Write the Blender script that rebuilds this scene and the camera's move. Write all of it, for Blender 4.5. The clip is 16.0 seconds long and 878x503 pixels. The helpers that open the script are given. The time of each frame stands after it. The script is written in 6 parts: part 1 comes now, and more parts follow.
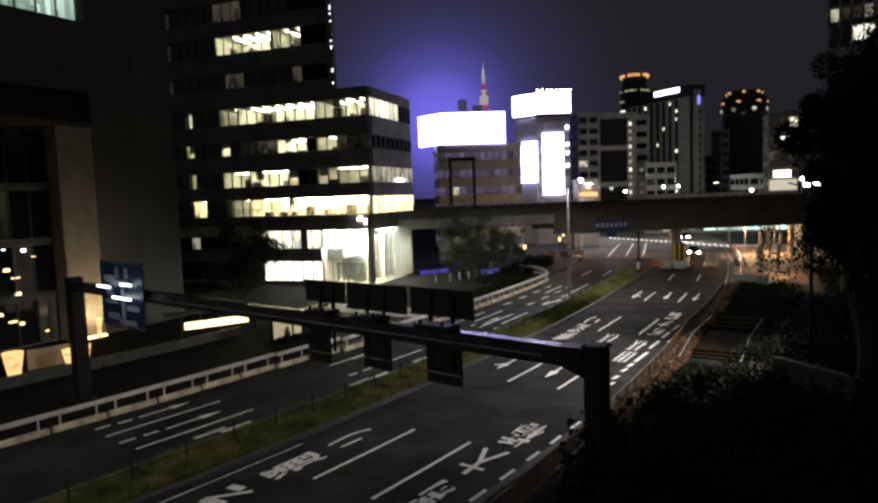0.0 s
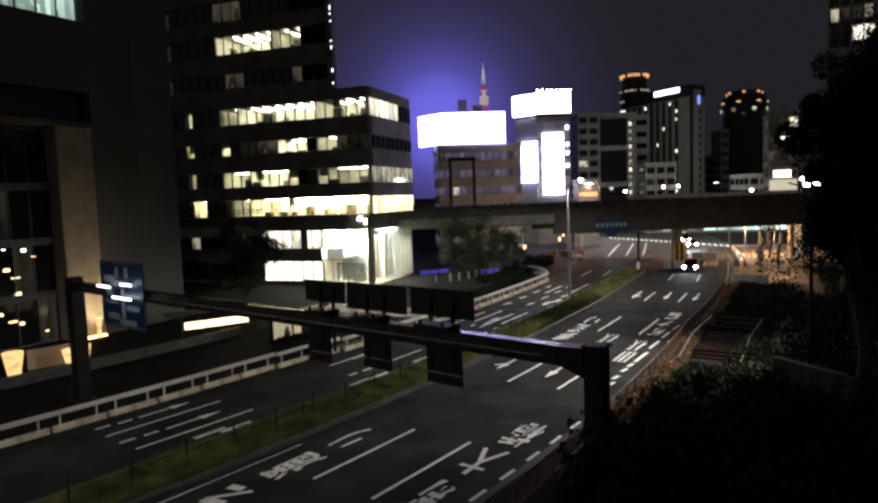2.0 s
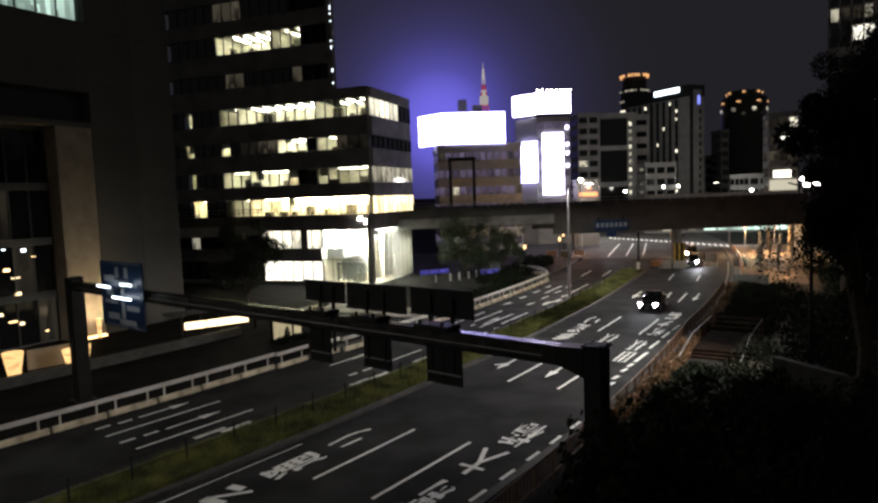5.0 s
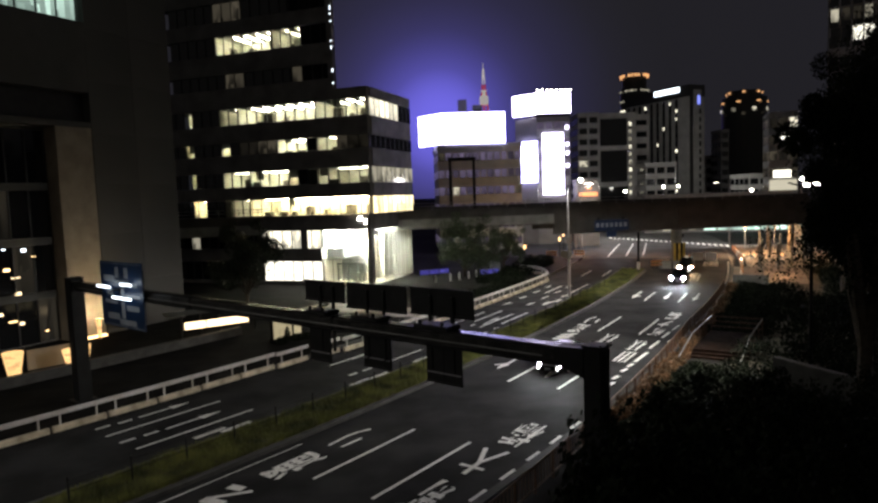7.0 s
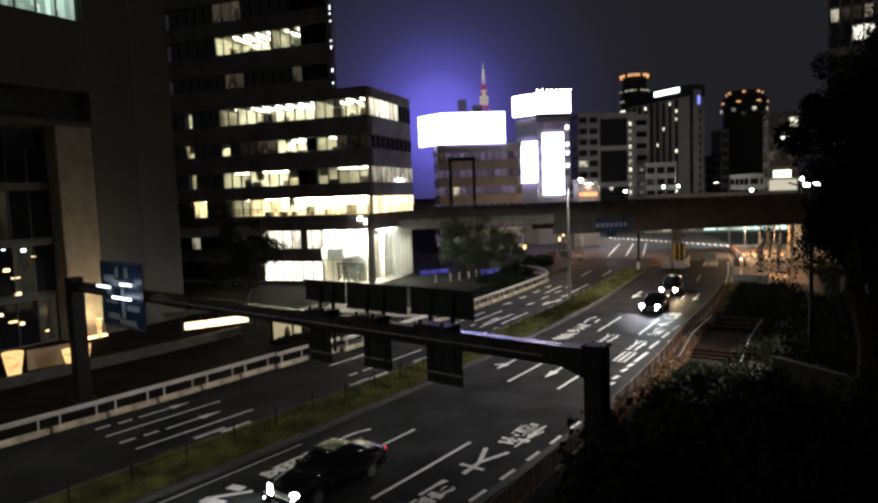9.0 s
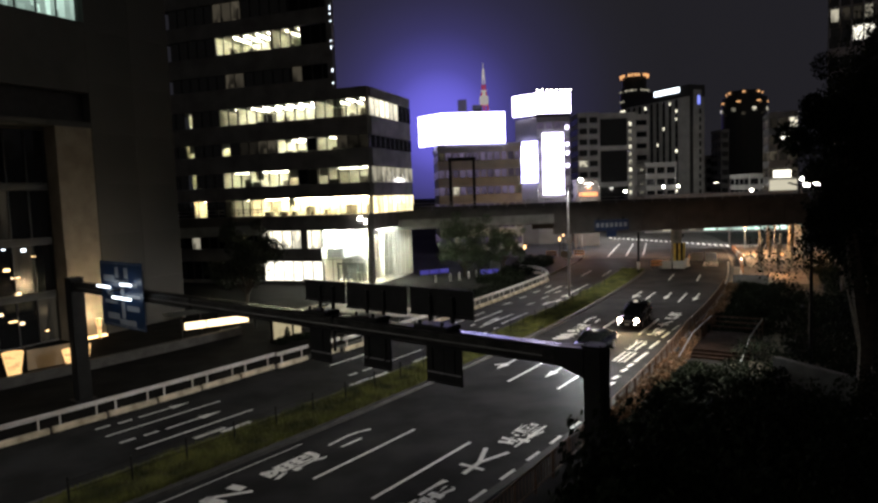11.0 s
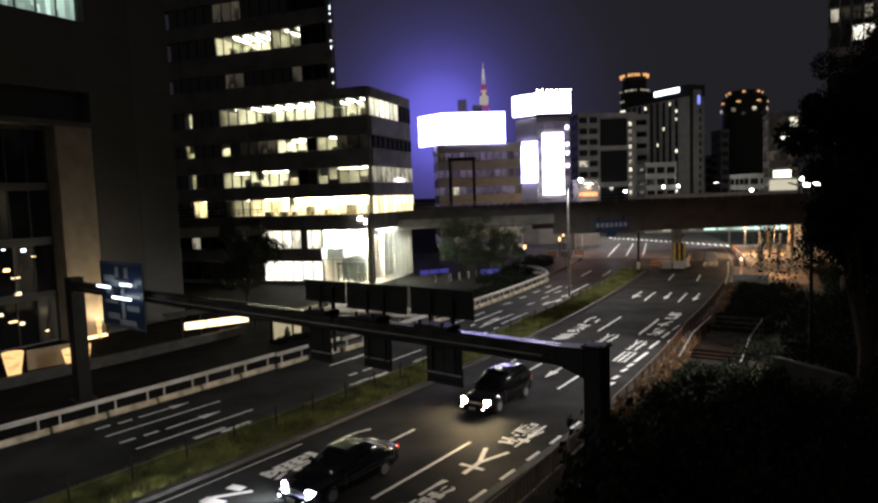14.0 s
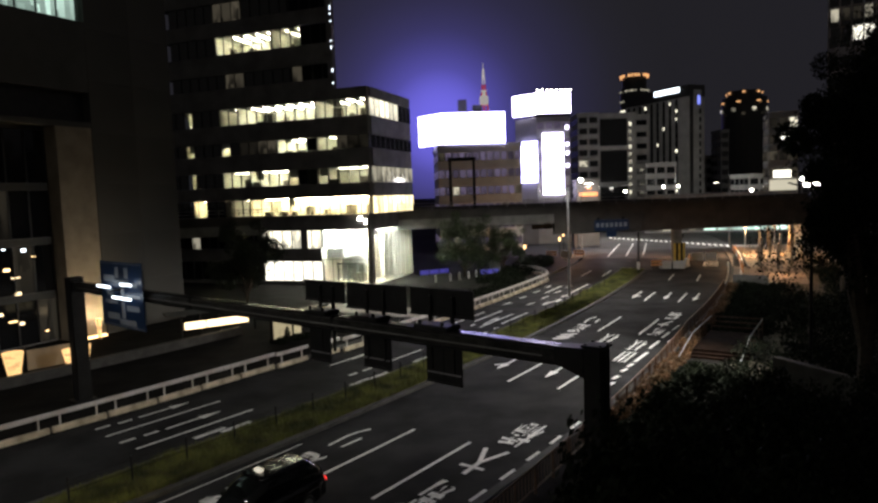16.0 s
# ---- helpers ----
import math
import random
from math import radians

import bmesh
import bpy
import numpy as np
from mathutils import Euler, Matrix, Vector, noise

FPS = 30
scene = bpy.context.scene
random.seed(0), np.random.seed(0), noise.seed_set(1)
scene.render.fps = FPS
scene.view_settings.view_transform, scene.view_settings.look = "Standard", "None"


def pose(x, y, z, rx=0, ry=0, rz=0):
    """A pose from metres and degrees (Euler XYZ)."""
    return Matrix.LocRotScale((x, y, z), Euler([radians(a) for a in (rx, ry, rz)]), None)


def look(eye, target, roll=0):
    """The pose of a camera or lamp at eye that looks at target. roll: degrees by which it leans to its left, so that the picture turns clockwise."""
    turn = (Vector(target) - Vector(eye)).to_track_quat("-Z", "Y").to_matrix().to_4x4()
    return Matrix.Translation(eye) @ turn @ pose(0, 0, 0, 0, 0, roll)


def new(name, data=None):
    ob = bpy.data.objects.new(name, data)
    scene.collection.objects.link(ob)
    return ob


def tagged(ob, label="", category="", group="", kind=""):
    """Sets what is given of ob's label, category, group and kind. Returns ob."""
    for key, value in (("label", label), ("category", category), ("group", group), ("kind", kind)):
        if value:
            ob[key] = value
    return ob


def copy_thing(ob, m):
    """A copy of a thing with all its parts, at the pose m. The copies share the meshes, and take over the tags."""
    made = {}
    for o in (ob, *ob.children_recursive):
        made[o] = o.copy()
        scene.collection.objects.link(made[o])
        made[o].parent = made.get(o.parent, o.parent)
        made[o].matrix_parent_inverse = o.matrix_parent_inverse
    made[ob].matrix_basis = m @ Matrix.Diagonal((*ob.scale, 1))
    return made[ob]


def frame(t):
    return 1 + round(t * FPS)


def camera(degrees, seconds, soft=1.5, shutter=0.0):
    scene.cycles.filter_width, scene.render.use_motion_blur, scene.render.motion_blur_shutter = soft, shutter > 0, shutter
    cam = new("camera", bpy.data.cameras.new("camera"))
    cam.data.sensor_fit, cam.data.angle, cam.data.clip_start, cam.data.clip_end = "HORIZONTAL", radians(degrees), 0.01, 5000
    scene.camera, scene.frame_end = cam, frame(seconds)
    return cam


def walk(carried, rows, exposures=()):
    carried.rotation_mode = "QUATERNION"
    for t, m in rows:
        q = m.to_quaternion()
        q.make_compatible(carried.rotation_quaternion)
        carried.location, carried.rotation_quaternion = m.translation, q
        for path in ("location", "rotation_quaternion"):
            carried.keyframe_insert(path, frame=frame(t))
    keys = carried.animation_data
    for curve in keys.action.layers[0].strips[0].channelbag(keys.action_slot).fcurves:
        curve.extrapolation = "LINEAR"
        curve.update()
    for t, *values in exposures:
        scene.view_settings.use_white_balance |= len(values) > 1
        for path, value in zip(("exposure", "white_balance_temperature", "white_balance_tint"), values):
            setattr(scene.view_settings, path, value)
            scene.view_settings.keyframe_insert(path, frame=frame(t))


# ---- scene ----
cam = camera(67.53, 16.0, soft=2.6)
EYE = (0.0, 0.0, 10.5)
VIEW = look(EYE, (0.0, 100.0, 10.5 - 8.450), -2.02)
walk(cam, [(0.0, VIEW), (16.0, VIEW)], [(0.0, 0.0), (16.0, 0.0)])

# ---- night sky: a dim city glow; its blue halo stands for bloom round the bright screens ----
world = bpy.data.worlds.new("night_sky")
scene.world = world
world.use_nodes = True
wn, wl = world.node_tree.nodes, world.node_tree.links
wn.clear()
w_out = wn.new("ShaderNodeOutputWorld")
w_bg = wn.new("ShaderNodeBackground")
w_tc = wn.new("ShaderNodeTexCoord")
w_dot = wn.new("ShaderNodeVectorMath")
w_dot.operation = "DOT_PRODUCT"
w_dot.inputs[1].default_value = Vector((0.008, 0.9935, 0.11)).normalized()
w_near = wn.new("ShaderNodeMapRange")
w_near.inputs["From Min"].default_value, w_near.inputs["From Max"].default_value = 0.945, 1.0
# The ramp's blue end is the painted bloom halo.
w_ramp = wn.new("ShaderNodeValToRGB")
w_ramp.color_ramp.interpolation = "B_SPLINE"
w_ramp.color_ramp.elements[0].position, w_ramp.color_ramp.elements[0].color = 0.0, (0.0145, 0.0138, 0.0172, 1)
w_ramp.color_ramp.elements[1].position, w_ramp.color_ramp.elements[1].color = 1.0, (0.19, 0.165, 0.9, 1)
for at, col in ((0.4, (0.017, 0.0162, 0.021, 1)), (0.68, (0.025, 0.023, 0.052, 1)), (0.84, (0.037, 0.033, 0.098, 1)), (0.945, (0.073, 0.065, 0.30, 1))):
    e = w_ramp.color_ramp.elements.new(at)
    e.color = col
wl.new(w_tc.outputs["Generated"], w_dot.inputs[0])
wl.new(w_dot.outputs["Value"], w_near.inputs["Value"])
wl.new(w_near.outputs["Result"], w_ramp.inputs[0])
# unseen glow added behind the viewpoint to lift facing walls, fading smoothly round to the front
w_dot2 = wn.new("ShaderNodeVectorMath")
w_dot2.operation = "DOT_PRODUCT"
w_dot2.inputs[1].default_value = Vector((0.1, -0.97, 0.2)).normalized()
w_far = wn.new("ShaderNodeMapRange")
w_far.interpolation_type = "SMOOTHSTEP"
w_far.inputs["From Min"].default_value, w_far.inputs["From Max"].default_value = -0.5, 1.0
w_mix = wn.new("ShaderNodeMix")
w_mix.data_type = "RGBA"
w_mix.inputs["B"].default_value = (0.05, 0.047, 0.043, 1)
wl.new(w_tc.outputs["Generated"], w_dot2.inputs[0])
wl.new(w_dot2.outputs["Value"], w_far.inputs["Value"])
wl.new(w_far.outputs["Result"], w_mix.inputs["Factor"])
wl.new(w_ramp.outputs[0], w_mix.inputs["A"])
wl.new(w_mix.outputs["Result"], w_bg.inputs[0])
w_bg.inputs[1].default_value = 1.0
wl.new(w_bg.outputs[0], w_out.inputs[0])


# ---- materials ----
def mat(name, base, rough=0.7, metal=0.0, vary=0.25, scale=1.0, bump=0.0, fine=30.0, glow=None, power=0.0, tint=None, spec=0.5):
    """A surface with stains at a large scale and grain at a fine one; tint: the stains' colour."""
    m = bpy.data.materials.new(name)
    m.use_nodes = True
    n, l = m.node_tree.nodes, m.node_tree.links
    b = n["Principled BSDF"]
    b.inputs["Roughness"].default_value, b.inputs["Metallic"].default_value = rough, metal
    b.inputs["Specular IOR Level"].default_value = spec
    tc = n.new("ShaderNodeTexCoord")
    big, small = n.new("ShaderNodeTexNoise"), n.new("ShaderNodeTexNoise")
    big.inputs["Scale"].default_value, small.inputs["Scale"].default_value = scale, fine
    big.inputs["Detail"].default_value, small.inputs["Detail"].default_value = 5, 3
    for t in (big, small):
        l.new(tc.outputs["Object"], t.inputs["Vector"])
    mix, mix2 = n.new("ShaderNodeMix"), n.new("ShaderNodeMix")
    for x in (mix, mix2):
        x.data_type = "RGBA"
    dark = tint or tuple(c * (1 - vary) for c in base)
    mix.inputs["A"].default_value, mix.inputs["B"].default_value = (*dark, 1), (*(min(1, c * (1 + vary * 0.6)) for c in base), 1)
    ramp = n.new("ShaderNodeMapRange")
    ramp.inputs["From Min"].default_value, ramp.inputs["From Max"].default_value = 0.35, 0.65
    l.new(big.outputs["Fac"], ramp.inputs["Value"])
    l.new(ramp.outputs["Result"], mix.inputs["Factor"])
    mix2.blend_type = "MULTIPLY"
    mix2.inputs["Factor"].default_value = vary * 0.6
    l.new(mix.outputs["Result"], mix2.inputs["A"])
    l.new(small.outputs["Fac"], mix2.inputs["B"])
    l.new(mix2.outputs["Result"], b.inputs["Base Color"])
    if bump:
        bp = n.new("ShaderNodeBump")
        bp.inputs["Strength"].default_value, bp.inputs["Distance"].default_value = bump, 0.02
        l.new(small.outputs["Fac"], bp.inputs["Height"])
        l.new(bp.outputs["Normal"], b.inputs["Normal"])
    if glow:
        b.inputs["Emission Color"].default_value, b.inputs["Emission Strength"].default_value = (*glow, 1), power
    return m


def lit_pane(name, colour, power, spread=0.6, clutter=0.5, grain=(3.0, 3.0, 1.2), low=0.5):
    """A lit window: brightness differs from pane to pane, with blinds above and furniture below breaking up the light."""
    m = bpy.data.materials.new(name)
    m.use_nodes = True
    n, l = m.node_tree.nodes, m.node_tree.links
    b = n["Principled BSDF"]
    b.inputs["Base Color"].default_value, b.inputs["Roughness"].default_value = (0.03, 0.03, 0.03, 1), 0.1
    b.inputs["Emission Color"].default_value = (*colour, 1)
    info, geo, tex = n.new("ShaderNodeObjectInfo"), n.new("ShaderNodeTexCoord"), n.new("ShaderNodeTexVoronoi")
    tex.distance, tex.feature = "CHEBYCHEV", "F1"
    off, sc, sep = n.new("ShaderNodeVectorMath"), n.new("ShaderNodeVectorMath"), n.new("ShaderNodeSeparateXYZ")
    sc.operation = "MULTIPLY"
    sc.inputs[1].default_value = grain
    l.new(geo.outputs["Object"], sc.inputs[0])
    l.new(geo.outputs["Object"], sep.inputs[0])
    l.new(sc.outputs[0], off.inputs[0])
    mul = n.new("ShaderNodeMath")
    mul.operation, mul.inputs[1].default_value = "MULTIPLY", 37.0
    l.new(info.outputs["Random"], mul.inputs[0])
    l.new(mul.outputs[0], off.inputs[1])
    tex.inputs["Scale"].default_value = 1.0
    l.new(off.outputs[0], tex.inputs["Vector"])
    grey, lift = n.new("ShaderNodeSeparateXYZ"), n.new("ShaderNodeMath")
    l.new(tex.outputs["Color"], grey.inputs[0])
    lift.operation, lift.inputs[1].default_value = "MULTIPLY_ADD", low
    l.new(sep.outputs["Z"], lift.inputs[0])
    l.new(grey.outputs["X"], lift.inputs[2])
    r1, r2, prod = n.new("ShaderNodeMapRange"), n.new("ShaderNodeMapRange"), n.new("ShaderNodeMath")
    r1.inputs["From Min"].default_value, r1.inputs["From Max"].default_value = 0.1, 0.55
    r1.inputs["To Min"].default_value, r1.inputs["To Max"].default_value = 1 - clutter, 1.0
    r2.inputs["To Min"].default_value, r2.inputs["To Max"].default_value = power * (1 - spread), power * (1 + spread)
    prod.operation = "MULTIPLY"
    l.new(lift.outputs[0], r1.inputs["Value"])
    l.new(info.outputs["Random"], r2.inputs["Value"])
    l.new(r1.outputs["Result"], prod.inputs[0])
    l.new(r2.outputs["Result"], prod.inputs[1])
    l.new(prod.outputs[0], b.inputs["Emission Strength"])
    return m


def clear_pane(name):
    """Thin window glass: mostly clear, with a faint mirror image."""
    m = bpy.data.materials.new(name)
    m.use_nodes = True
    n, l = m.node_tree.nodes, m.node_tree.links
    n.remove(n["Principled BSDF"])
    clear, gloss, mix = n.new("ShaderNodeBsdfTransparent"), n.new("ShaderNodeBsdfGlossy"), n.new("ShaderNodeMixShader")
    clear.inputs[0].default_value, gloss.inputs["Roughness"].default_value, mix.inputs[0].default_value = (0.86, 0.9, 0.88, 1), 0.03, 0.06
    l.new(clear.outputs[0], mix.inputs[1])
    l.new(gloss.outputs[0], mix.inputs[2])
    l.new(mix.outputs[0], n["Material Output"].inputs[0])
    return m


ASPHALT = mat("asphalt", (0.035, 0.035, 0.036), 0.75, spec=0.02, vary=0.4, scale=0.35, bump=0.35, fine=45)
# Avenue asphalt lightened in colour for the lamp-lit stretch past the overpass.
ASPHALT_LIT = mat("asphalt_lit", (0.075, 0.073, 0.073), 0.85, spec=0.05, vary=0.3, scale=0.35, bump=0.2, fine=45)
# Lit copy of the paving: its paler colour carries the light falling there.
PAVING_LIT = mat("lit_paving", (0.24, 0.21, 0.18), 0.8, vary=0.35, scale=0.9, bump=0.2)
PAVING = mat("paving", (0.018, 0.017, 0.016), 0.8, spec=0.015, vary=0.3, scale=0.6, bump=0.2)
EARTH = mat("ground", (0.03, 0.029, 0.028), 0.9, spec=0.05, vary=0.4, scale=0.05, bump=0.2)
KERB = mat("kerb_stone", (0.055, 0.054, 0.05), 0.8, vary=0.35, scale=1.5, bump=0.3)
PAINT = mat("road_paint", (0.86, 0.86, 0.83), 0.6, vary=0.18, scale=2.5, bump=0.2, fine=25)
GRASS = mat("grass", (0.165, 0.17, 0.042), 0.8, vary=0.8, scale=0.8, tint=(0.055, 0.066, 0.016))
SOIL = mat("soil", (0.07, 0.06, 0.035), 0.95, vary=0.5, scale=1.0, bump=0.6)
KICK_BOARD = mat("cream_enamel", (0.6, 0.53, 0.39), 0.5, vary=0.35, scale=1.5, tint=(0.34, 0.29, 0.2))
BARRIER = mat("white_enamel", (0.58, 0.58, 0.57), 0.45, vary=0.2, scale=1.2, tint=(0.5, 0.47, 0.42))
DARK_STEEL = mat("dark_steel", (0.013, 0.013, 0.0132), 0.5, 0.0, spec=0.15, vary=0.3, scale=2.0)
BEAM_STEEL = mat("beam_steel", (0.03, 0.029, 0.027), 0.4, 0.0, vary=0.6, scale=3.0, bump=0.15, fine=12, spec=0.15)
BEAM_TOP = mat("beam_top_gloss", (0.014, 0.014, 0.015), 0.22, 0.0, vary=0.4, scale=3.0, spec=0.5)
GALV = mat("galvanised_steel", (0.33, 0.33, 0.34), 0.4, 0.8, vary=0.25, scale=2.0)
CONCRETE = mat("concrete", (0.2, 0.2, 0.19), 0.85, vary=0.3, scale=0.7, bump=0.3)
DARK_STONE = mat("dark_stone", (0.075, 0.076, 0.07), 0.6, vary=0.2, scale=0.4)
BEIGE_STONE = mat("beige_stone", (0.3, 0.26, 0.2), 0.7, vary=0.2, scale=0.8)
SPANDREL = mat("dark_cladding", (0.2, 0.195, 0.19), 0.55, spec=0.12, vary=0.25, scale=0.5)
MULLION = mat("dark_frame", (0.03, 0.03, 0.03), 0.4, vary=0.2, scale=2.0)
DARK_GLASS = mat("dark_glass", (0.012, 0.013, 0.015), 0.06, vary=0.2, scale=0.5, spec=0.6)
BRIDGE_STEEL = mat("bridge_paint", (0.055, 0.05, 0.046), 0.6, vary=0.35, scale=0.5)
WHITE_TILE = mat("pale_tile", (0.42, 0.42, 0.4), 0.6, vary=0.2, scale=0.3)
GREY_TILE = mat("grey_tile", (0.2, 0.2, 0.2), 0.65, vary=0.2, scale=0.3)
DECK_BOARD = mat("deck_board", (0.016, 0.009, 0.006), 0.9, spec=0.05, vary=0.4, scale=1.5, bump=0.3)
BROWN_STEEL = mat("brown_paint", (0.1, 0.05, 0.024), 0.55, vary=0.35, scale=3.0)
YELLOW = mat("yellow_paint", (0.6, 0.42, 0.08), 0.6, vary=0.3, scale=2.0)
ORANGE_WALL = mat("orange_board", (0.45, 0.2, 0.07), 0.6, vary=0.3, scale=1.0)
BARK = mat("bark", (0.06, 0.045, 0.03), 0.9, vary=0.4, scale=6.0, bump=0.6)
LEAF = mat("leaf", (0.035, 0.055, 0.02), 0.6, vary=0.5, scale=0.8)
# Leaf colour darkened so the unlit trees and shrubs stay near black.
LEAF_SHADED = mat("leaf_shaded", (0.014, 0.019, 0.01), 0.85, spec=0.1, vary=0.5, scale=0.8)
BLUE_SIGN = mat("blue_sign", (0.008, 0.026, 0.07), 0.35, vary=0.1, scale=2.0)
SIGN_WHITE = mat("sign_white", (0.25, 0.27, 0.29), 0.4, vary=0.1, scale=2.0)
# Both mast paints glow faintly in place of the light on the tower.
RED_PAINT_LIT = mat("red_paint_lit", (0.5, 0.03, 0.02), 0.5, vary=0.2, glow=(1, 0.1, 0.06), power=0.25)
WHITE_PAINT_LIT = mat("white_paint_lit", (0.8, 0.8, 0.8), 0.5, vary=0.1, glow=(1, 0.9, 0.85), power=0.35)
SCREEN = mat("led_screen", (0.05, 0.05, 0.05), 0.5, vary=0.0, glow=(0.54, 0.50, 1.0), power=11.5)
SCREEN_WHITE = mat("led_screen_white", (0.05, 0.05, 0.05), 0.5, vary=0.0, glow=(0.78, 0.7, 1.0), power=11.0)
BLUE_LIT = mat("lit_blue_sign", (0.006, 0.018, 0.05), 0.4, vary=0.2, scale=2.0, glow=(0.05, 0.16, 0.42), power=0.025)
BLUE_GLOW = mat("blue_panel_glow", (0.1, 0.1, 0.5), 0.4, vary=0.3, scale=1.0, glow=(0.2, 0.17, 1.0), power=0.2)
LAMP = mat("lamp_glow", (0.8, 0.8, 0.8), 0.4, vary=0.0, glow=(1.0, 0.93, 0.82), power=20.0)
STRIP = mat("warm_strip", (0.8, 0.8, 0.8), 0.4, vary=0.0, glow=(1.0, 0.74, 0.42), power=2.6)
WARM_LAMP = mat("warm_lamp", (0.8, 0.7, 0.5), 0.4, vary=0.0, glow=(1.0, 0.62, 0.28), power=4.0)
ORANGE_LAMP = mat("orange_lamp", (0.8, 0.5, 0.3), 0.4, vary=0.0, glow=(1.0, 0.5, 0.2), power=0.9)
ORANGE_SIGN = mat("orange_sign", (0.6, 0.25, 0.1), 0.4, vary=0.5, scale=1.5, glow=(1.0, 0.36, 0.14), power=1.6)
RED_LAMP = mat("red_lamp", (0.6, 0.05, 0.05), 0.4, vary=0.0, glow=(1.0, 0.06, 0.05), power=45.0)
BLUE_LAMP = mat("blue_lamp", (0.1, 0.1, 0.6), 0.4, vary=0.0, glow=(0.25, 0.3, 1.0), power=1.2)
TEAL_LAMP = mat("teal_lamp", (0.8, 0.8, 0.8), 0.4, vary=0.0, glow=(0.75, 1.0, 0.88), power=14.0)
COOL_LAMP = mat("cool_lamp", (0.8, 0.8, 0.8), 0.4, vary=0.0, glow=(0.8, 0.9, 1.0), power=4.0)
PANE_BRIGHT = lit_pane("pane_bright", (1.0, 0.93, 0.72), 1.5, 0.4, 0.55)
PANE_MID = lit_pane("pane_mid", (1.0, 0.92, 0.7), 0.45, 0.6, 0.75)
PANE_DIM = lit_pane("pane_dim", (1.0, 0.85, 0.6), 0.035, 0.9, 0.85)
PANE_FAINT = lit_pane("pane_faint", (1.0, 0.85, 0.6), 0.012, 0.9, 0.85)
PANE_SHOP = lit_pane("pane_shop", (1.0, 0.82, 0.46), 2.2, 0.25, 0.45, (2.2, 1.0, 1.5), 0.2)
PANE_CASE = lit_pane("pane_case", (1.0, 0.84, 0.5), 0.5, 0.3, 0.35, (3.0, 3.0, 3.0), 0.3)
PANE_GREEN = lit_pane("pane_green", (0.72, 1.0, 0.86), 0.75, 0.45, 0.6)
PANE_LOBBY = lit_pane("pane_lobby", (1.0, 0.95, 0.80), 2.3, 0.3, 0.35, (3.0, 3.0, 5.0), 0.35)
LANTERN = lit_pane("lantern_shade", (1.0, 0.6, 0.24), 1.3, 0.3, 0.6, (2.0, 2.0, 5.0), 0.2)
GLASS_CLEAR = clear_pane("window_glass")
ROOM_WALL = mat("room_wall", (0.75, 0.71, 0.6), 0.8, vary=0.15, scale=0.8)
ROOM_CEILING = mat("room_ceiling", (0.75, 0.74, 0.68), 0.8, vary=0.05, scale=0.8)
FURNITURE = mat("furniture", (0.16, 0.14, 0.12), 0.6, vary=0.4, scale=1.2)
TUBE = mat("ceiling_tube", (0.8, 0.8, 0.8), 0.4, vary=0.0, glow=(1.0, 0.93, 0.72), power=48.0)
TUBE_WARM = mat("ceiling_tube_warm", (0.8, 0.8, 0.8), 0.4, vary=0.0, glow=(1.0, 0.8, 0.47), power=125.0)
TUBE_DIM = mat("ceiling_tube_dim", (0.8, 0.8, 0.8), 0.4, vary=0.0, glow=(1.0, 0.93, 0.72), power=20.0)
LOBBY_LIGHT = mat("lobby_panel", (0.8, 0.8, 0.8), 0.4, vary=0.0, glow=(1.0, 0.96, 0.84), power=210.0)
PANE_TEAL = lit_pane("pane_teal", (0.72, 1.0, 0.88), 1.5, 0.5, 0.5)
# Violet glow in these panes stands for the screens' haze over the facades.
PANE_HAZE = lit_pane("pane_haze", (0.75, 0.6, 1.0), 0.1, 0.7, 0.6)


# ---- building helpers ----
def part(name, bm, material, parent=None, label="", smooth=False):
    me = bpy.data.meshes.new(name)
    bm.to_mesh(me)
    bm.free()
    me.materials.append(material)
    if smooth:
        for p in me.polygons:
            p.use_smooth = True
    ob = new(name, me)
    ob.parent = parent
    return tagged(ob, label)


def thing(name, label, category, m=None, group="", kind=""):
    ob = new(name)
    ob.empty_display_size = 0.2
    if m is not None:
        ob.matrix_basis = m
    return tagged(ob, label, category, group, kind)


def box(bm, x0, x1, y0, y1, z0, z1, m=None, bevel=0.0):
    """Adds a box between two corners."""
    mm = Matrix.Translation(((x0 + x1) / 2, (y0 + y1) / 2, (z0 + z1) / 2)) @ Matrix.Diagonal((abs(x1 - x0), abs(y1 - y0), abs(z1 - z0), 1))
    made = bmesh.ops.create_cube(bm, size=1, matrix=mm)
    if bevel:
        edges = list({e for v in made["verts"] for e in v.link_edges})
        bmesh.ops.bevel(bm, geom=edges, offset=bevel, segments=2, affect="EDGES")
    if m is not None:
        bmesh.ops.transform(bm, matrix=m, verts=bm.verts[:] if len(bm.verts) < 60 else made["verts"])
    return bm


def boxed(name, x0, x1, y0, y1, z0, z1, material, parent=None, label="", bevel=0.0):
    return part(name, box(bmesh.new(), x0, x1, y0, y1, z0, z1, bevel=bevel), material, parent, label)


def tube(bm, a, b, r0, r1=None, sides=8):
    a, b = Vector(a), Vector(b)
    r1 = r0 if r1 is None else r1
    m = Matrix.Translation((a + b) / 2) @ (b - a).to_track_quat("Z", "Y").to_matrix().to_4x4()
    bmesh.ops.create_cone(bm, cap_ends=True, segments=sides, radius1=r0, radius2=r1, depth=(b - a).length, matrix=m)
    return bm


SHARED = {}


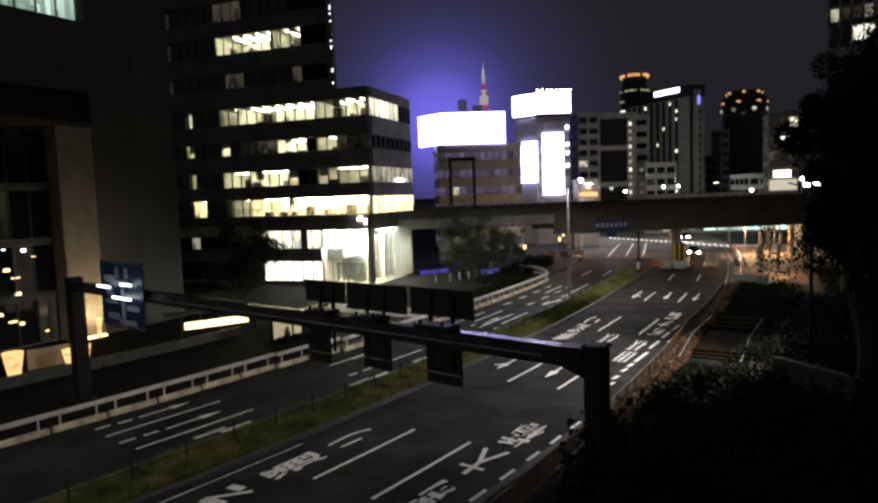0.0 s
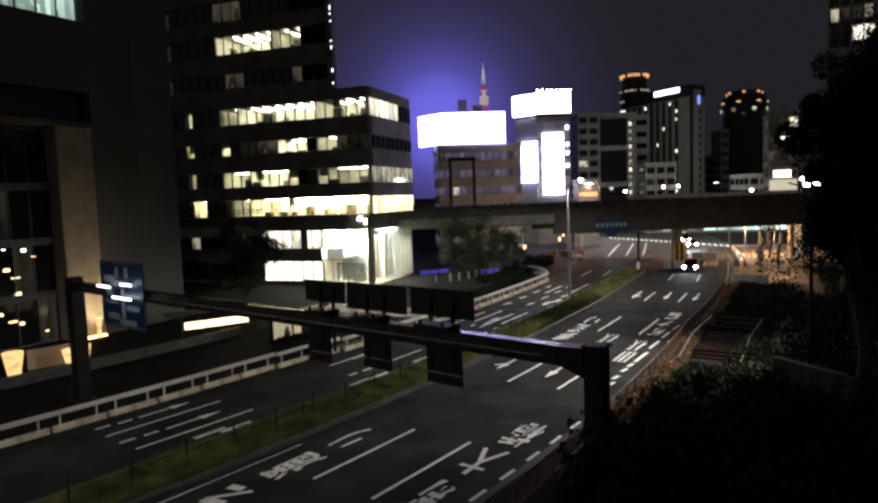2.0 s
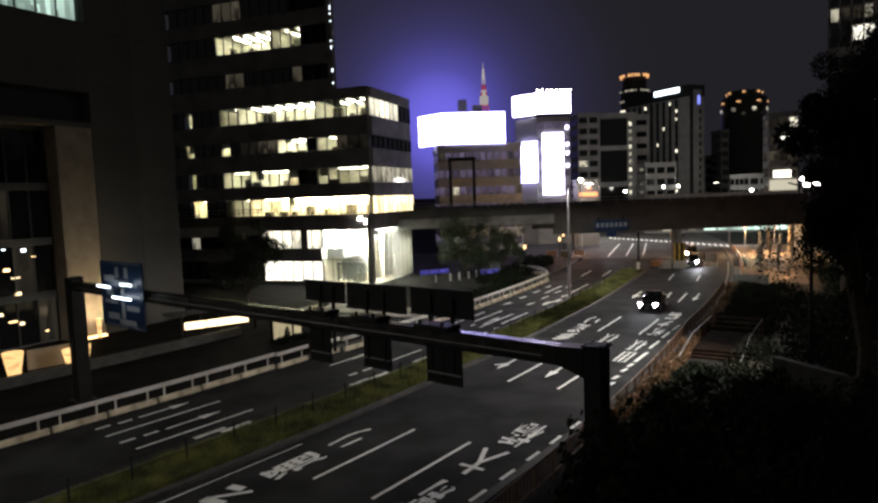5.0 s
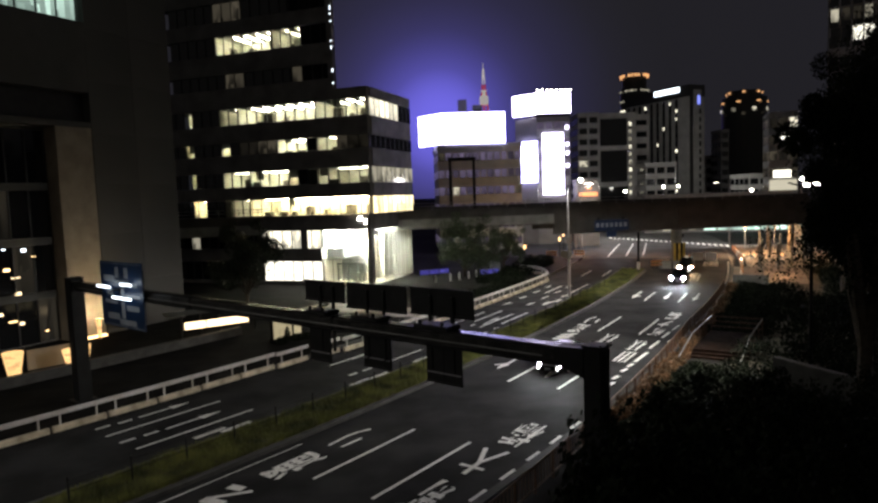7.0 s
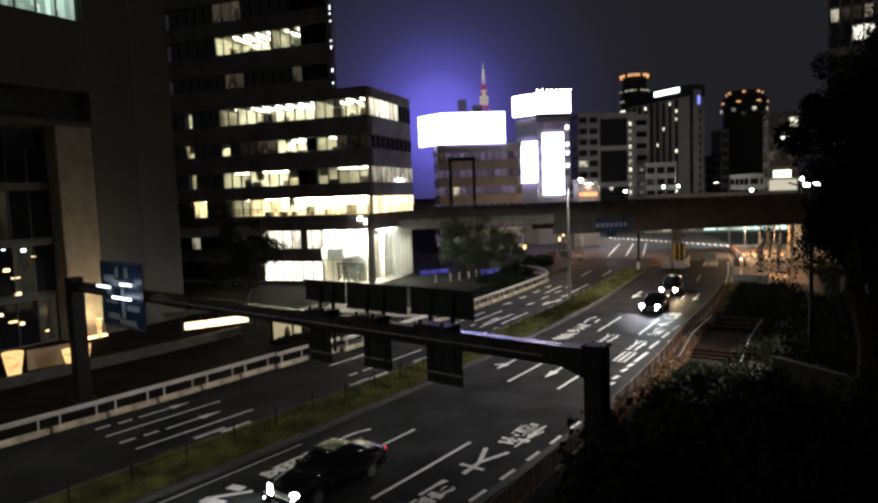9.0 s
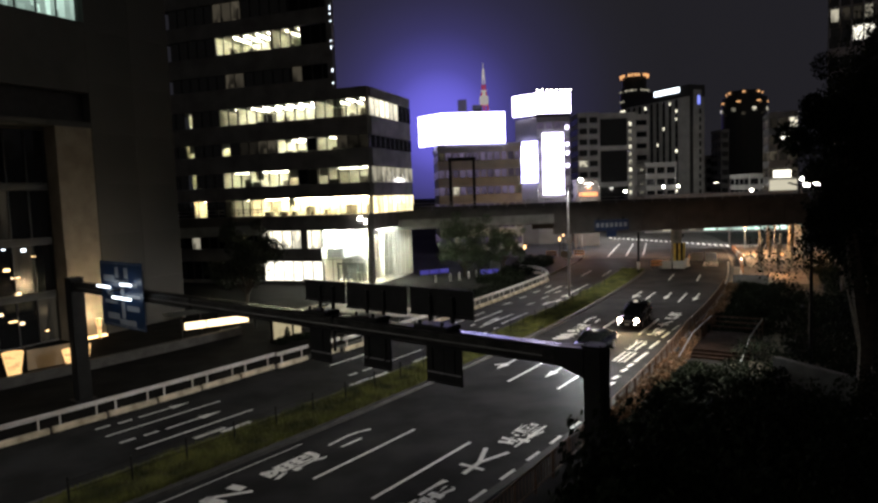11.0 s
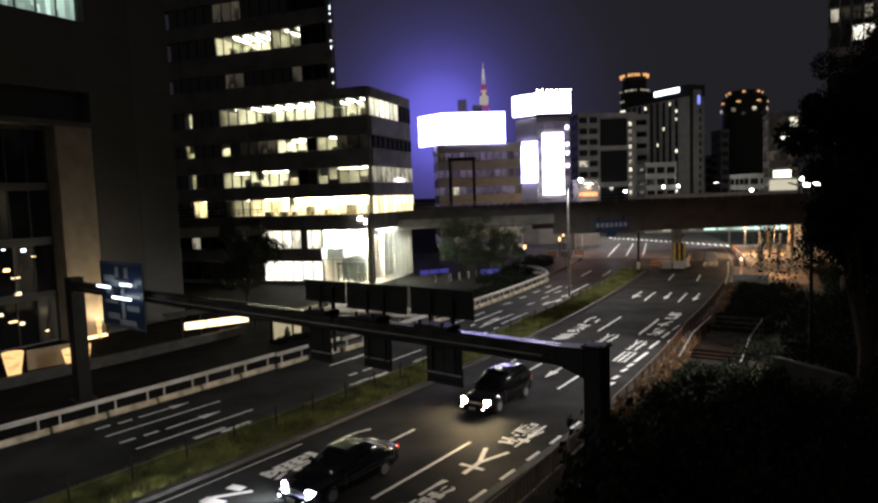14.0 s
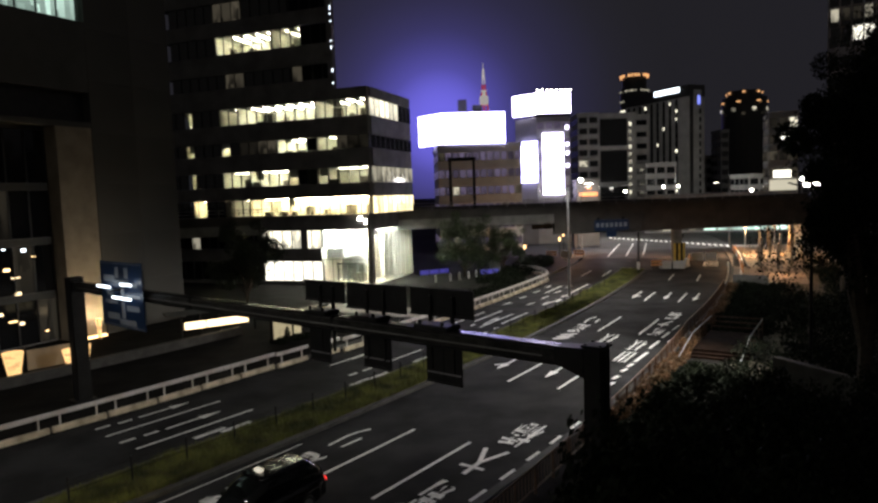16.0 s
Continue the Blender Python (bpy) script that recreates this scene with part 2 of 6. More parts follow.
def piece(name, material, parent, x0, x1, y0, y1, z0, z1):
    """A small box that shares one unit mesh with all of its material."""
    key = material.name
    if key not in SHARED:
        bm = bmesh.new()
        bmesh.ops.create_cube(bm, size=1)
        me = bpy.data.meshes.new("unit_" + key)
        bm.to_mesh(me)
        bm.free()
        me.materials.append(material)
        SHARED[key] = me
    ob = new(name, SHARED[key])
    ob.parent = parent
    ob.location = ((x0 + x1) / 2, (y0 + y1) / 2, (z0 + z1) / 2)
    ob.scale = (abs(x1 - x0), abs(y1 - y0), abs(z1 - z0))
    return ob


# The avenue bends round one centre: s runs along it away from the camera, o to its right.
CX, CY, RR = -253.2, 212.36, 314.53


def on_road(s, o, z=0.0):
    a = s / RR - radians(40)
    return Vector((CX + (RR + o) * math.cos(a), CY + (RR + o) * math.sin(a), z))


def road_pose(s, o, z=0.0):
    """x to the right, y along the avenue away from the camera."""
    p = on_road(s, o, z)
    return Matrix.Translation(p) @ Matrix.Rotation(s / RR - radians(40), 4, "Z")


def strip(bm, s0, s1, o0, o1, z0, z1=None, step=2.0, o2=None, o3=None):
    """A curved band between offsets o0 and o1 (o2 and o3 at its end); with z1 it is a solid kerb."""
    n = max(1, int(abs(s1 - s0) / step))
    o2, o3 = o0 if o2 is None else o2, o1 if o3 is None else o3
    rows = []
    for i in range(n + 1):
        f = i / n
        s, a, b = s0 + (s1 - s0) * f, o0 + (o2 - o0) * f, o1 + (o3 - o1) * f
        pts = [on_road(s, a, z0), on_road(s, b, z0)] if z1 is None else [on_road(s, a, z0), on_road(s, a, z1), on_road(s, b, z1), on_road(s, b, z0)]
        rows.append([bm.verts.new(p) for p in pts])
    for r, q in zip(rows, rows[1:]):
        for k in range(len(r) - 1):
            bm.faces.new((r[k], r[k + 1], q[k + 1], q[k]))
    if z1 is not None:
        bm.faces.new(rows[0]), bm.faces.new(rows[-1][::-1])
    bmesh.ops.recalc_face_normals(bm, faces=bm.faces)
    if z1 is None and bm.faces and sum(f.normal.z for f in bm.faces) < 0:
        bmesh.ops.reverse_faces(bm, faces=bm.faces)
    return bm


def stroke(bm, pts, width, z=0.012):
    """A painted line through points (s, o)."""
    for (s0, o0), (s1, o1) in zip(pts, pts[1:]):
        d = Vector((s1 - s0, o1 - o0)).normalized() * (width / 2)
        c = ((s0 - d.y, o0 + d.x), (s0 + d.y, o0 - d.x), (s1 + d.y, o1 - d.x), (s1 - d.y, o1 + d.x))
        f = bm.faces.new([bm.verts.new(on_road(s, o, z)) for s, o in c])
        f.normal_update()
        if f.normal.z < 0:
            f.normal_flip()
        z += 0.0006
    return bm


# ---- ground, avenue, kerbs ----
ground = boxed("ground", -2500, 2500, -600, 3200, -0.6, -0.16, EARTH)
tagged(ground, "dark city ground reaching to the horizon", "ground", kind="structure")
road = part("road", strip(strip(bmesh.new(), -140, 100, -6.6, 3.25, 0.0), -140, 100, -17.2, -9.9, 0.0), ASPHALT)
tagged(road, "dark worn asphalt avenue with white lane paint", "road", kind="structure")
crossing_road = part("road", strip(bmesh.new(), 100, 330, -21.0, 5.2, 0.0), ASPHALT_LIT)
tagged(crossing_road, "asphalt street beyond the overpass, lightened to look street-lit", "road", kind="structure")
planting_bed = part("planting_bed", strip(bmesh.new(), -140, 88, 7.0, 48.0, -0.15, 0.2, step=4), SOIL)
tagged(planting_bed, "dark planted bank beside the footway", "ground", kind="structure")
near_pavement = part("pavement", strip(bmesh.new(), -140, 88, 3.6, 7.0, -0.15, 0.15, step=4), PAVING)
verge_pavement = part("pavement", strip(bmesh.new(), 73.5, 88, 3.6, 11.0, -0.15, 0.215, step=4), PAVING_LIT)
tagged(verge_pavement, "paving at the footway end, lightened to read as lit", "pavement", kind="structure")
under_pavement = part("pavement", strip(bmesh.new(), 88, 122, 5.25, 30.0, -0.15, 0.15, step=4), PAVING_LIT)
tagged(under_pavement, "paving under the overpass, lightened for its warm light", "pavement", kind="structure")
tagged(near_pavement, "dim paved footway beside the avenue", "pavement", kind="structure")
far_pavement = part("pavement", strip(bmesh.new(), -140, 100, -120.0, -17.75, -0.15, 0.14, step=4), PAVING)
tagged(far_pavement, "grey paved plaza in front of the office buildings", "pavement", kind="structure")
# Light from the lobby, laid on the plaza as a pale strip.
lobby_spill = part("pavement", strip(bmesh.new(), 44.0, 48.5, -31.0, -17.8, 0.1, 0.145, step=1.5), PAVING_LIT)
tagged(lobby_spill, "pale plaza strip painted for the lobby light", "pavement", kind="structure")
for o0, o1, s0, s1, z in ((3.25, 3.6, -60, 118, 0.17), (-17.75, -17.55, -60, 95, 0.16), (-6.9, -6.6, -60, 84, 0.16), (-9.9, -9.65, -60, 84, 0.16)):
    k = part("kerb", strip(bmesh.new(), s0, s1, o0, o1, -0.1, z), KERB)
    tagged(k, "weathered pale kerb stones along the avenue", "kerb", kind="structure")
median = part("median", strip(bmesh.new(), -60, 84, -9.65, -6.9, -0.1, 0.13), SOIL)
tagged(median, "planted central strip between the carriageways", "median", kind="structure")


def grass_blades(name, s0, s1, o0, o1, count, h, seed, material, label):
    rng = np.random.default_rng(seed)
    verts, faces = [], []
    for _ in range(count):
        s, o = rng.uniform(s0, s1), rng.uniform(o0, o1)
        tuft = 0.55 + 0.45 * noise.noise(Vector((s * 0.45, o * 0.9, 3.1)))
        p = on_road(s, o, 0.12)
        a, hh, w = rng.uniform(0, 6.28), h * tuft * rng.uniform(0.5, 1.4), rng.uniform(0.012, 0.03)
        lean = Vector((rng.normal(0, 0.3), rng.normal(0, 0.3), 1)) * hh
        d = Vector((math.cos(a), math.sin(a), 0)) * w
        i = len(verts)
        verts += [p - d, p + d, p + lean]
        faces.append((i, i + 1, i + 2))
    me = bpy.data.meshes.new(name)
    me.from_pydata(verts, [], faces)
    me.materials.append(material)
    return tagged(new(name, me), label, "grass", kind="stuff")


grass_blades("grass", 8, 45, -9.6, -6.95, 42000, 0.40, 5, GRASS, "yellow-green rough grass on the central strip")
grass_blades("grass", 45, 84, -9.6, -6.95, 30000, 0.42, 6, GRASS, "yellow-green rough grass farther along the central strip")


# ---- road paint, each mark a part of the road ----
def painted(pts, width, name="lane_line", z=0.012):
    return part(name, stroke(bmesh.new(), pts, width, z), PAINT, road)


for k in range(5):
    painted([(90.5 + 1.3 * k, 0.1), (90.5 + 1.3 * k, 1.7)], 0.4, "crossing_bar")


def long_line(s0, s1, o, width=0.15):
    n = max(1, int((s1 - s0) / 3))
    return painted([(s0 + (s1 - s0) * i / n, o) for i in range(n + 1)], width)


for k in range(-5, 7):
    for o in (0.0, -3.02):
        a = 15.4 + 14.95 * k
        if a < 92:
            long_line(a, a + (6.2 if k < 3 else 5.6), o)
for k in range(-5, 3):
    for o in (-14.7, -11.95):
        a = 13.2 + 15.0 * k
        long_line(a, a + 6.4, o)
for k in range(3, 6):
    for o in (-13.5, -11.0):
        long_line(13.2 + 15.0 * k - (13.0 if k == 3 else 11.0), 13.2 + 15.0 * k - (7.5 if k == 3 else 5.0), o)
for i in range(-8, 46):
    if i > 34 or i < 7:
        long_line(17.05 + 2.02 * i - 14, 18.05 + 2.02 * i - 14, 2.98)
for i in range(8):
    long_line(17.05 + 2.02 * i - 4.0, 18.08 + 2.02 * i - 4.0, 2.98)
# Thin painted line in place of the highlight on the kerb edge.
long_line(-60, 17.6, -6.1, 0.06)
painted([(18.13, -5.01), (19.4, -5.1), (20.0, -5.02), (20.6, -4.78)], 0.14, "curve_mark")
painted([(18.3, -4.41), (19.53, -4.37)], 0.14, "curve_mark")


def arrow(s, o, length, away=1, turn=0, width=0.16):
    """A lane arrow whose head lies at its far (away=1) or near end; turn: sideways branch."""
    bm = stroke(bmesh.new(), [(s, o), (s + length * 0.68, o)] if away > 0 else [(s + length * 0.32, o), (s + length, o)], width)
    tip, base = (s + length, s + length * 0.6) if away > 0 else (s, s + length * 0.4)
    f = bm.faces.new([bm.verts.new(on_road(a, b, 0.0135)) for a, b in ((base, o - 0.28), (base, o + 0.28), (tip, o))])
    f.normal_update()
    if f.normal.z < 0:
        f.normal_flip()
    if turn:
        stroke(bm, [(s + length * 0.45, o), (s + length * 0.25, o + turn * 0.55)], width, 0.015)
    return part("arrow", bm, PAINT, road)


arrow(32.0, -1.55, 3.6, -1), arrow(32.4, -4.9, 3.2, -1, -1)
for o, t in ((-4.4, 1), (-1.45, 0), (1.15, 0)):
    arrow(61.3, o, 4.6, -1, t)
arrow(15.4, -13.2, 3.2, 1), arrow(15.6, -16.0, 3.0, 1), arrow(44.5, -12.3, 3.2, 1), arrow(30.2, -14.6, 3.4, 1)
for s, o in ((13.15, -13.3), (14.3, -13.25), (13.4, -16.1), (14.5, -16.0), (13.05, -10.2), (27.0, -12.0), (41.0, -10.6), (43.0, -10.6), (43.4, -12.9), (46.6, -12.3)):
    painted([(s, o), (s + 0.75, o)], 0.18, "guide_mark")
for s, o in ((15.4, -10.9), (16.6, -10.5), (25.4, -9.98 - 0.5), (27.0, -10.35), (31.5, -10.4), (55, -11.2), (57, -10.7)):
    painted([(s, o), (s + 1.7, o)], 0.3, "guide_mark")
long_line(24.8, 37.0, -10.08, 0.14)


def glyph(s0, s1, o0, o1, strokes, width):
    """Lettering painted on the lane for oncoming drivers: strokes in a unit square, its top towards the camera."""
    bm, z = bmesh.new(), 0.012
    for st in strokes:
        stroke(bm, [(s1 - (s1 - s0) * v, o1 - (o1 - o0) * u) for u, v in st], width, z)
        z += 0.0008
    return part("road_lettering", bm, PAINT, road)


BARS_A = [[(0.0, 0.7), (0.42, 0.7)], [(0.22, 1.0), (0.22, 0.0)], [(0.22, 0.6), (0.02, 0.25)], [(0.5, 0.92), (1.0, 0.92)], [(0.52, 0.66), (0.98, 0.66)], [(0.52, 0.36), (0.98, 0.36)], [(0.75, 1.0), (0.75, 0.3)], [(0.7, 0.3), (0.5, 0.0)], [(0.8, 0.3), (1.0, 0.0)]]
BARS_C = [[(0.0, 0.95), (1.0, 0.95)], [(0.1, 0.7), (0.9, 0.7)], [(0.1, 0.45), (0.9, 0.45)], [(0.1, 0.95), (0.1, 0.1)], [(0.9, 0.95), (0.9, 0.1)], [(0.0, 0.12), (1.0, 0.12)], [(0.5, 1.0), (0.5, 0.1)]]


def character(text, s0, s1, o0, o1, weight=0.012, name="road_lettering"):
    """One written character laid on the lane for oncoming drivers, stretched along it."""
    curve = bpy.data.curves.new(name, "FONT")
    curve.body, curve.offset = text, weight
    ob = new(name, curve)
    bpy.context.view_layer.update()
    me = bpy.data.meshes.new_from_object(ob.evaluated_get(bpy.context.evaluated_depsgraph_get()))
    bpy.data.objects.remove(ob)
    bpy.data.curves.remove(curve)
    xs, ys = [v.co.x for v in me.vertices], [v.co.y for v in me.vertices]
    x0, x1, y0, y1 = min(xs), max(xs), min(ys), max(ys)
    for v in me.vertices:
        v.co = on_road(s1 - (s1 - s0) * (v.co.y - y0) / (y1 - y0), o1 - (o1 - o0) * (v.co.x - x0) / (x1 - x0), 0.013)
    me.update()
    if sum(p.normal.z for p in me.polygons) < 0:
        me.flip_normals()
    me.materials.clear()
    me.materials.append(PAINT)
    ob = new(name, me)
    ob.parent = road
    return tagged(ob, "")


character("\u65b0", 15.2, 18.0, 0.9, 2.05, 0.02)
glyph(18.8, 21.5, 0.85, 2.1, [[(0.08, 0.74), (0.95, 0.74)], [(0.45, 1.0), (0.5, 0.55), (0.12, 0.02)], [(0.5, 0.55), (0.95, 0.04)]], 0.2)
character("\u6a4b", 22.1, 24.95, 0.85, 2.15)
character("\u901a", 14.5, 17.3, -5.25, -4.1, 0.02)
for a, b, w in (((13.2, -5.2), (13.35, -4.55), 0.4), ((13.44, -4.12), (12.1, -5.05), 0.2), ((12.0, -5.1), (12.2, -4.15), 0.45)):
    painted([a, b], w, "lettering_bar")
character("\u901a", 44.3, 47.4, -5.25, -4.2, 0.018)
glyph(47.9, 51.0, -5.15, -4.2, [[(0.05, 0.85), (0.12, 0.4)], [(0.85, 0.95), (1.0, 0.5), (0.7, 0.1)]], 0.16)
for k in range(3):
    painted([(41.5 + 0.75 * k, -5.1), (42.3 + 0.75 * k, -4.15)], 0.34, "lettering_bar")
character("\u65b0", 45.3, 47.9, 0.45, 1.4, 0.02)
character("\u5927", 48.5, 51.1, 0.35, 1.25, 0.03)
character("\u6a4b", 51.7, 54.8, 0.3, 1.35, 0.02)
for s, o, w, st in ((37.2, 0.55, 0.85, BARS_C), (40.4, 0.4, 0.85, BARS_A), (41.7, -2.05, 1.0, BARS_A)):
    glyph(s, s + 2.9, o, o + w, st, 0.11)
for s0, s1, o0, o1 in ((37.5, 40.2, 1.7, 2.05), (41.3, 43.7, 1.6, 1.9), (44.8, 46.9, 1.6, 1.88), (47.6, 49.7, 1.8, 1.92), (47.4, 49.0, 2.3, 2.42), (43.6, 44.6, 2.3, 2.5)):
    painted([(s0, (o0 + o1) / 2), (s1, (o0 + o1) / 2 + 0.06)], 0.62 * (o1 - o0), "lettering_bar")
for s, o in ((32.1, 2.1), (33.4, 1.9), (35.1, 1.85), (36.3, 1.83)):
    painted([(s, o), (s + 0.8, o + 0.1)], 0.22, "lettering_bar")
for k in range(4):
    for s, o in ((54.0 + 4.1 * k, -14.8), (54.5 + 4.1 * k, -12.6), (56 + 4.1 * k, -11.1)):
        painted([(s, o), (s + 1.5, o + 0.2)], 0.2, "lettering_bar")
# beyond the overpass: lane lines and a zebra crossing
for (sa, oa), (sb, ob_) in (((103.3, -14.2), (129.2, -13.9)), ((104.4, -11.5), (129.8, -11.3)), ((105.0, -9.0), (130.2, -8.9))):
    part("lane_line", stroke(bmesh.new(), [(sa, oa), (sb, ob_)], 0.2), PAINT, crossing_road)
for i in range(24):
    f = i / 23
    s, o = 144.5 - 24.5 * f, -15.6 + 20.2 * f
    part("zebra_bar", stroke(bmesh.new(), [(s, o), (s + 4.0, o)], 0.5), PAINT, crossing_road)


# ---- white steel safety barrier along the far carriageway ----
def barrier_unit():
    t = thing("safety_barrier", "white steel safety barrier panel with a kick board", "barrier", group="barrier along the avenue")
    boxed("kick_board", -0.09, 0.09, 0.12, 2.62, 0.05, 0.34, KICK_BOARD, t, "cream kick board", bevel=0.02)
    for z0, z1 in ((0.83, 0.935), (0.95, 1.055)):
        boxed("top_rail", -0.06, 0.06, 0.03, 2.75, z0, z1, BARRIER, t, bevel=0.03)
    boxed("rail_web", -0.03, 0.03, 0.06, 2.72, 0.9, 1.0, BARRIER, t)
    for y in (0.5, 2.2):
        boxed("post", -0.09, -0.03, y - 0.035, y + 0.035, 0.3, 0.84, BARRIER, t)
    boxed("foot", -0.25, 0.25, 0.3, 0.45, 0.0, 0.05, KERB, t)
    return t


unit = None
for i in range(-2, 24):
    s = 3.4 + 2.8 * i
    o = -17.3 if s < 24 else -17.3 + min(1.25, (s - 24) / 8)
    m = road_pose(s, o, 0.0)
    if unit is None:
        unit = barrier_unit()
        unit.matrix_basis = m
    else:
        copy_thing(unit, m)
for i in range(7):
    a = i * 0.22
    p = on_road(68.8 + 2.5 * math.sin(a) * 2.2 + 1.2 * i * 0.6, -16.1 - 4.6 * (1 - math.cos(a)), 0)
    copy_thing(unit, Matrix.Translation(p) @ Matrix.Rotation(68 / RR - radians(40) + a * 0.95, 4, "Z"))

# ---- low fence on the median ----
def median_fence():
    t = thing("median_fence", "thin dark wire fence on the grassy strip", "fence", kind="structure")
    for k in range(26):
        s = 8.9 + 2.35 * k
        p = on_road(s, -8.6, 0.1)
        part("post", tube(bmesh.new(), p, p + Vector((0, 0, 1.0)), 0.035, sides=6), DARK_STEEL, t)
    for h in (0.55, 0.95):
        bm = bmesh.new()
        for k in range(25):
            tube(bm, on_road(8.9 + 2.35 * k, -8.6, h), on_road(11.25 + 2.35 * k, -8.6, h), 0.012, sides=4)
        part("wire", bm, DARK_STEEL, t)


median_fence()


# ---- brown railing on the near side ----
def rail_offset(s):
    """The railing leaves the kerb towards the viewpoint."""
    return 3.25 + max(0.0, 46.0 - s) * 0.055


def near_railing():
    t = thing("footway_railing", "brown painted steel railing beside the road", "railing", kind="structure")
    for h in (0.35, 1.15):
        bm = bmesh.new()
        for k in range(36):
            a, b = 14 + 1.5 * k, 15.5 + 1.5 * k
            tube(bm, on_road(a, rail_offset(a), h), on_road(b, rail_offset(b), h), 0.035, sides=6)
        part("rail", bm, BROWN_STEEL, t)
    for k in range(37):
        p = on_road(14 + 1.5 * k, rail_offset(14 + 1.5 * k), 0.1)
        part("post", tube(bmesh.new(), p, p + Vector((0, 0, 1.05)), 0.05, sides=6), BROWN_STEEL, t)
    base = bmesh.new()
    tube(base, (0, 0, 0.35), (0, 0, 1.13), 0.014, sides=4)
    first = None
    for k in range(216):
        if k % 6 == 0:
            continue
        p = on_road(14 + 0.25 * k, rail_offset(14 + 0.25 * k), 0)
        if first is None:
            first = part("baluster", base, BROWN_STEEL, t)
            first.location = p
        else:
            ob = new("baluster", first.data)
            ob.parent, ob.location = t, p


near_railing()


def loft_box(a, b):
    """A tapered box from (x, half width, bottom, top) to another."""
    bm = bmesh.new()
    r = [[bm.verts.new(p) for p in ((x, -w, z0), (x, w, z0), (x, w, z1), (x, -w, z1))] for x, w, z0, z1 in (a, b)]
    for i in range(4):
        bm.faces.new((r[0][i], r[0][(i + 1) % 4], r[1][(i + 1) % 4], r[1][i]))
    bm.faces.new(r[0]), bm.faces.new(r[1][::-1])
    bmesh.ops.recalc_face_normals(bm, faces=bm.faces)
    return bm


# ---- sign gantry ----
GA, GB = Vector((-19.64, 35.05, 0)), Vector((3.755, 15.755, 0))
gantry = thing("sign_gantry", "dark steel sign gantry spanning the whole avenue", "gantry", Matrix.Translation(GA) @ Matrix.Rotation(radians(-39.514), 4, "Z"))
GL = 30.325
boxed("post", -0.36, 0.36, -0.36, 0.36, 0.1, 6.78, DARK_STEEL, gantry, bevel=0.04)
boxed("post", GL - 0.25, GL + 0.25, -0.25, 0.25, 0.1, 6.7, DARK_STEEL, gantry, bevel=0.04)
for x, w, z in ((0, 0.38, 6.78), (GL, 0.29, 6.7)):
    boxed("cap_plate", x - w, x + w, -w, w, z, z + 0.06, DARK_STEEL, gantry, bevel=0.015)
    boxed("base_plate", x - 0.55, x + 0.55, -0.55, 0.55, 0.13, 0.18, DARK_STEEL, gantry)
part("beam", box(bmesh.new(), 0.3, GL - 0.9, -0.21, 0.21, 6.2, 6.63, bevel=0.07), BEAM_STEEL, gantry)
# Glossy strip added so only the beam's top mirrors the screens.
part("gloss_strip", box(bmesh.new(), 0.4, GL - 1.0, -0.17, 0.17, 6.632, 6.642), BEAM_TOP, gantry)
bm = loft_box((GL - 1.05, 0.22, 6.19, 6.64), (GL - 0.24, 0.26, 5.95, 6.68))
part("end_socket", bm, DARK_STEEL, gantry)
for x in (4.0, 12.0, 20.9):
    part("flange", box(bmesh.new(), x - 0.03, x + 0.03, -0.24, 0.24, 6.17, 6.66), DARK_STEEL, gantry)
# The beam's mid-height highlight, built as a thin pale rod.
part("highlight_line", tube(bmesh.new(), (1.0, -0.25, 6.36), (GL - 1.4, -0.25, 6.36), 0.022, sides=8), CONCRETE, gantry, "thin grey line for the highlight along the beam")
part("bottom_flange", box(bmesh.new(), 0.4, GL - 1.0, -0.25, 0.25, 6.16, 6.196), DARK_STEEL, gantry)
for a, b in ((19.6, 20.7), (21.9, 23.1), (24.6, 25.9)):
    part("clamp", box(bmesh.new(), a, b, -0.3, 0.36, 6.632, 6.78, bevel=0.03), DARK_STEEL, gantry)
    for x in (a + 0.2, b - 0.25):
        part("bracket", box(bmesh.new(), x - 0.045, x + 0.045, 0.24, 0.315, 5.3, 7.55), DARK_STEEL, gantry)
        part("clamp_bolt", tube(bmesh.new(), (x, -0.2, 6.78), (x, -0.2, 6.9), 0.05, sides=8), DARK_STEEL, gantry)
for dx in (-0.2, 0.2):
    for dy in (-0.2, 0.2):
        part("cap_bolt", tube(bmesh.new(), (GL + dx, dy, 6.755), (GL + dx, dy, 6.79), 0.03, sides=6), DARK_STEEL, gantry)
for x in (4.9, 8.1):
    part("bracket", box(bmesh.new(), x - 0.06, x + 0.06, -0.44, -0.2, 5.2, 7.6), DARK_STEEL, gantry)


def sign_panel(x0, x1, z0, z1, y, label):
    t = thing("lane_sign", label, "sign", Matrix.Translation(GA) @ Matrix.Rotation(radians(-39.514), 4, "Z"))
    n = max(1, round((x1 - x0) / 0.85))
    for k in range(n):
        a, b = x0 + (x1 - x0) * k / n, x0 + (x1 - x0) * (k + 1) / n
        boxed("plate", a + 0.006, b - 0.006, y, y + 0.05, z0, z1, DARK_STEEL, t, bevel=0.01)
    if z1 < 6.5:
        boxed("seam_strip", x0 + 0.05, x1 - 0.05, y - 0.012, y, z0 + 0.3, z0 + 0.34, GALV, t, "pale seam strip")
    for z in (z0 + 0.04, z1 - 0.04):
        boxed("rim", x0, x1, y - 0.03, y - 0.002, z - 0.03, z + 0.03, DARK_STEEL, t)
    return t


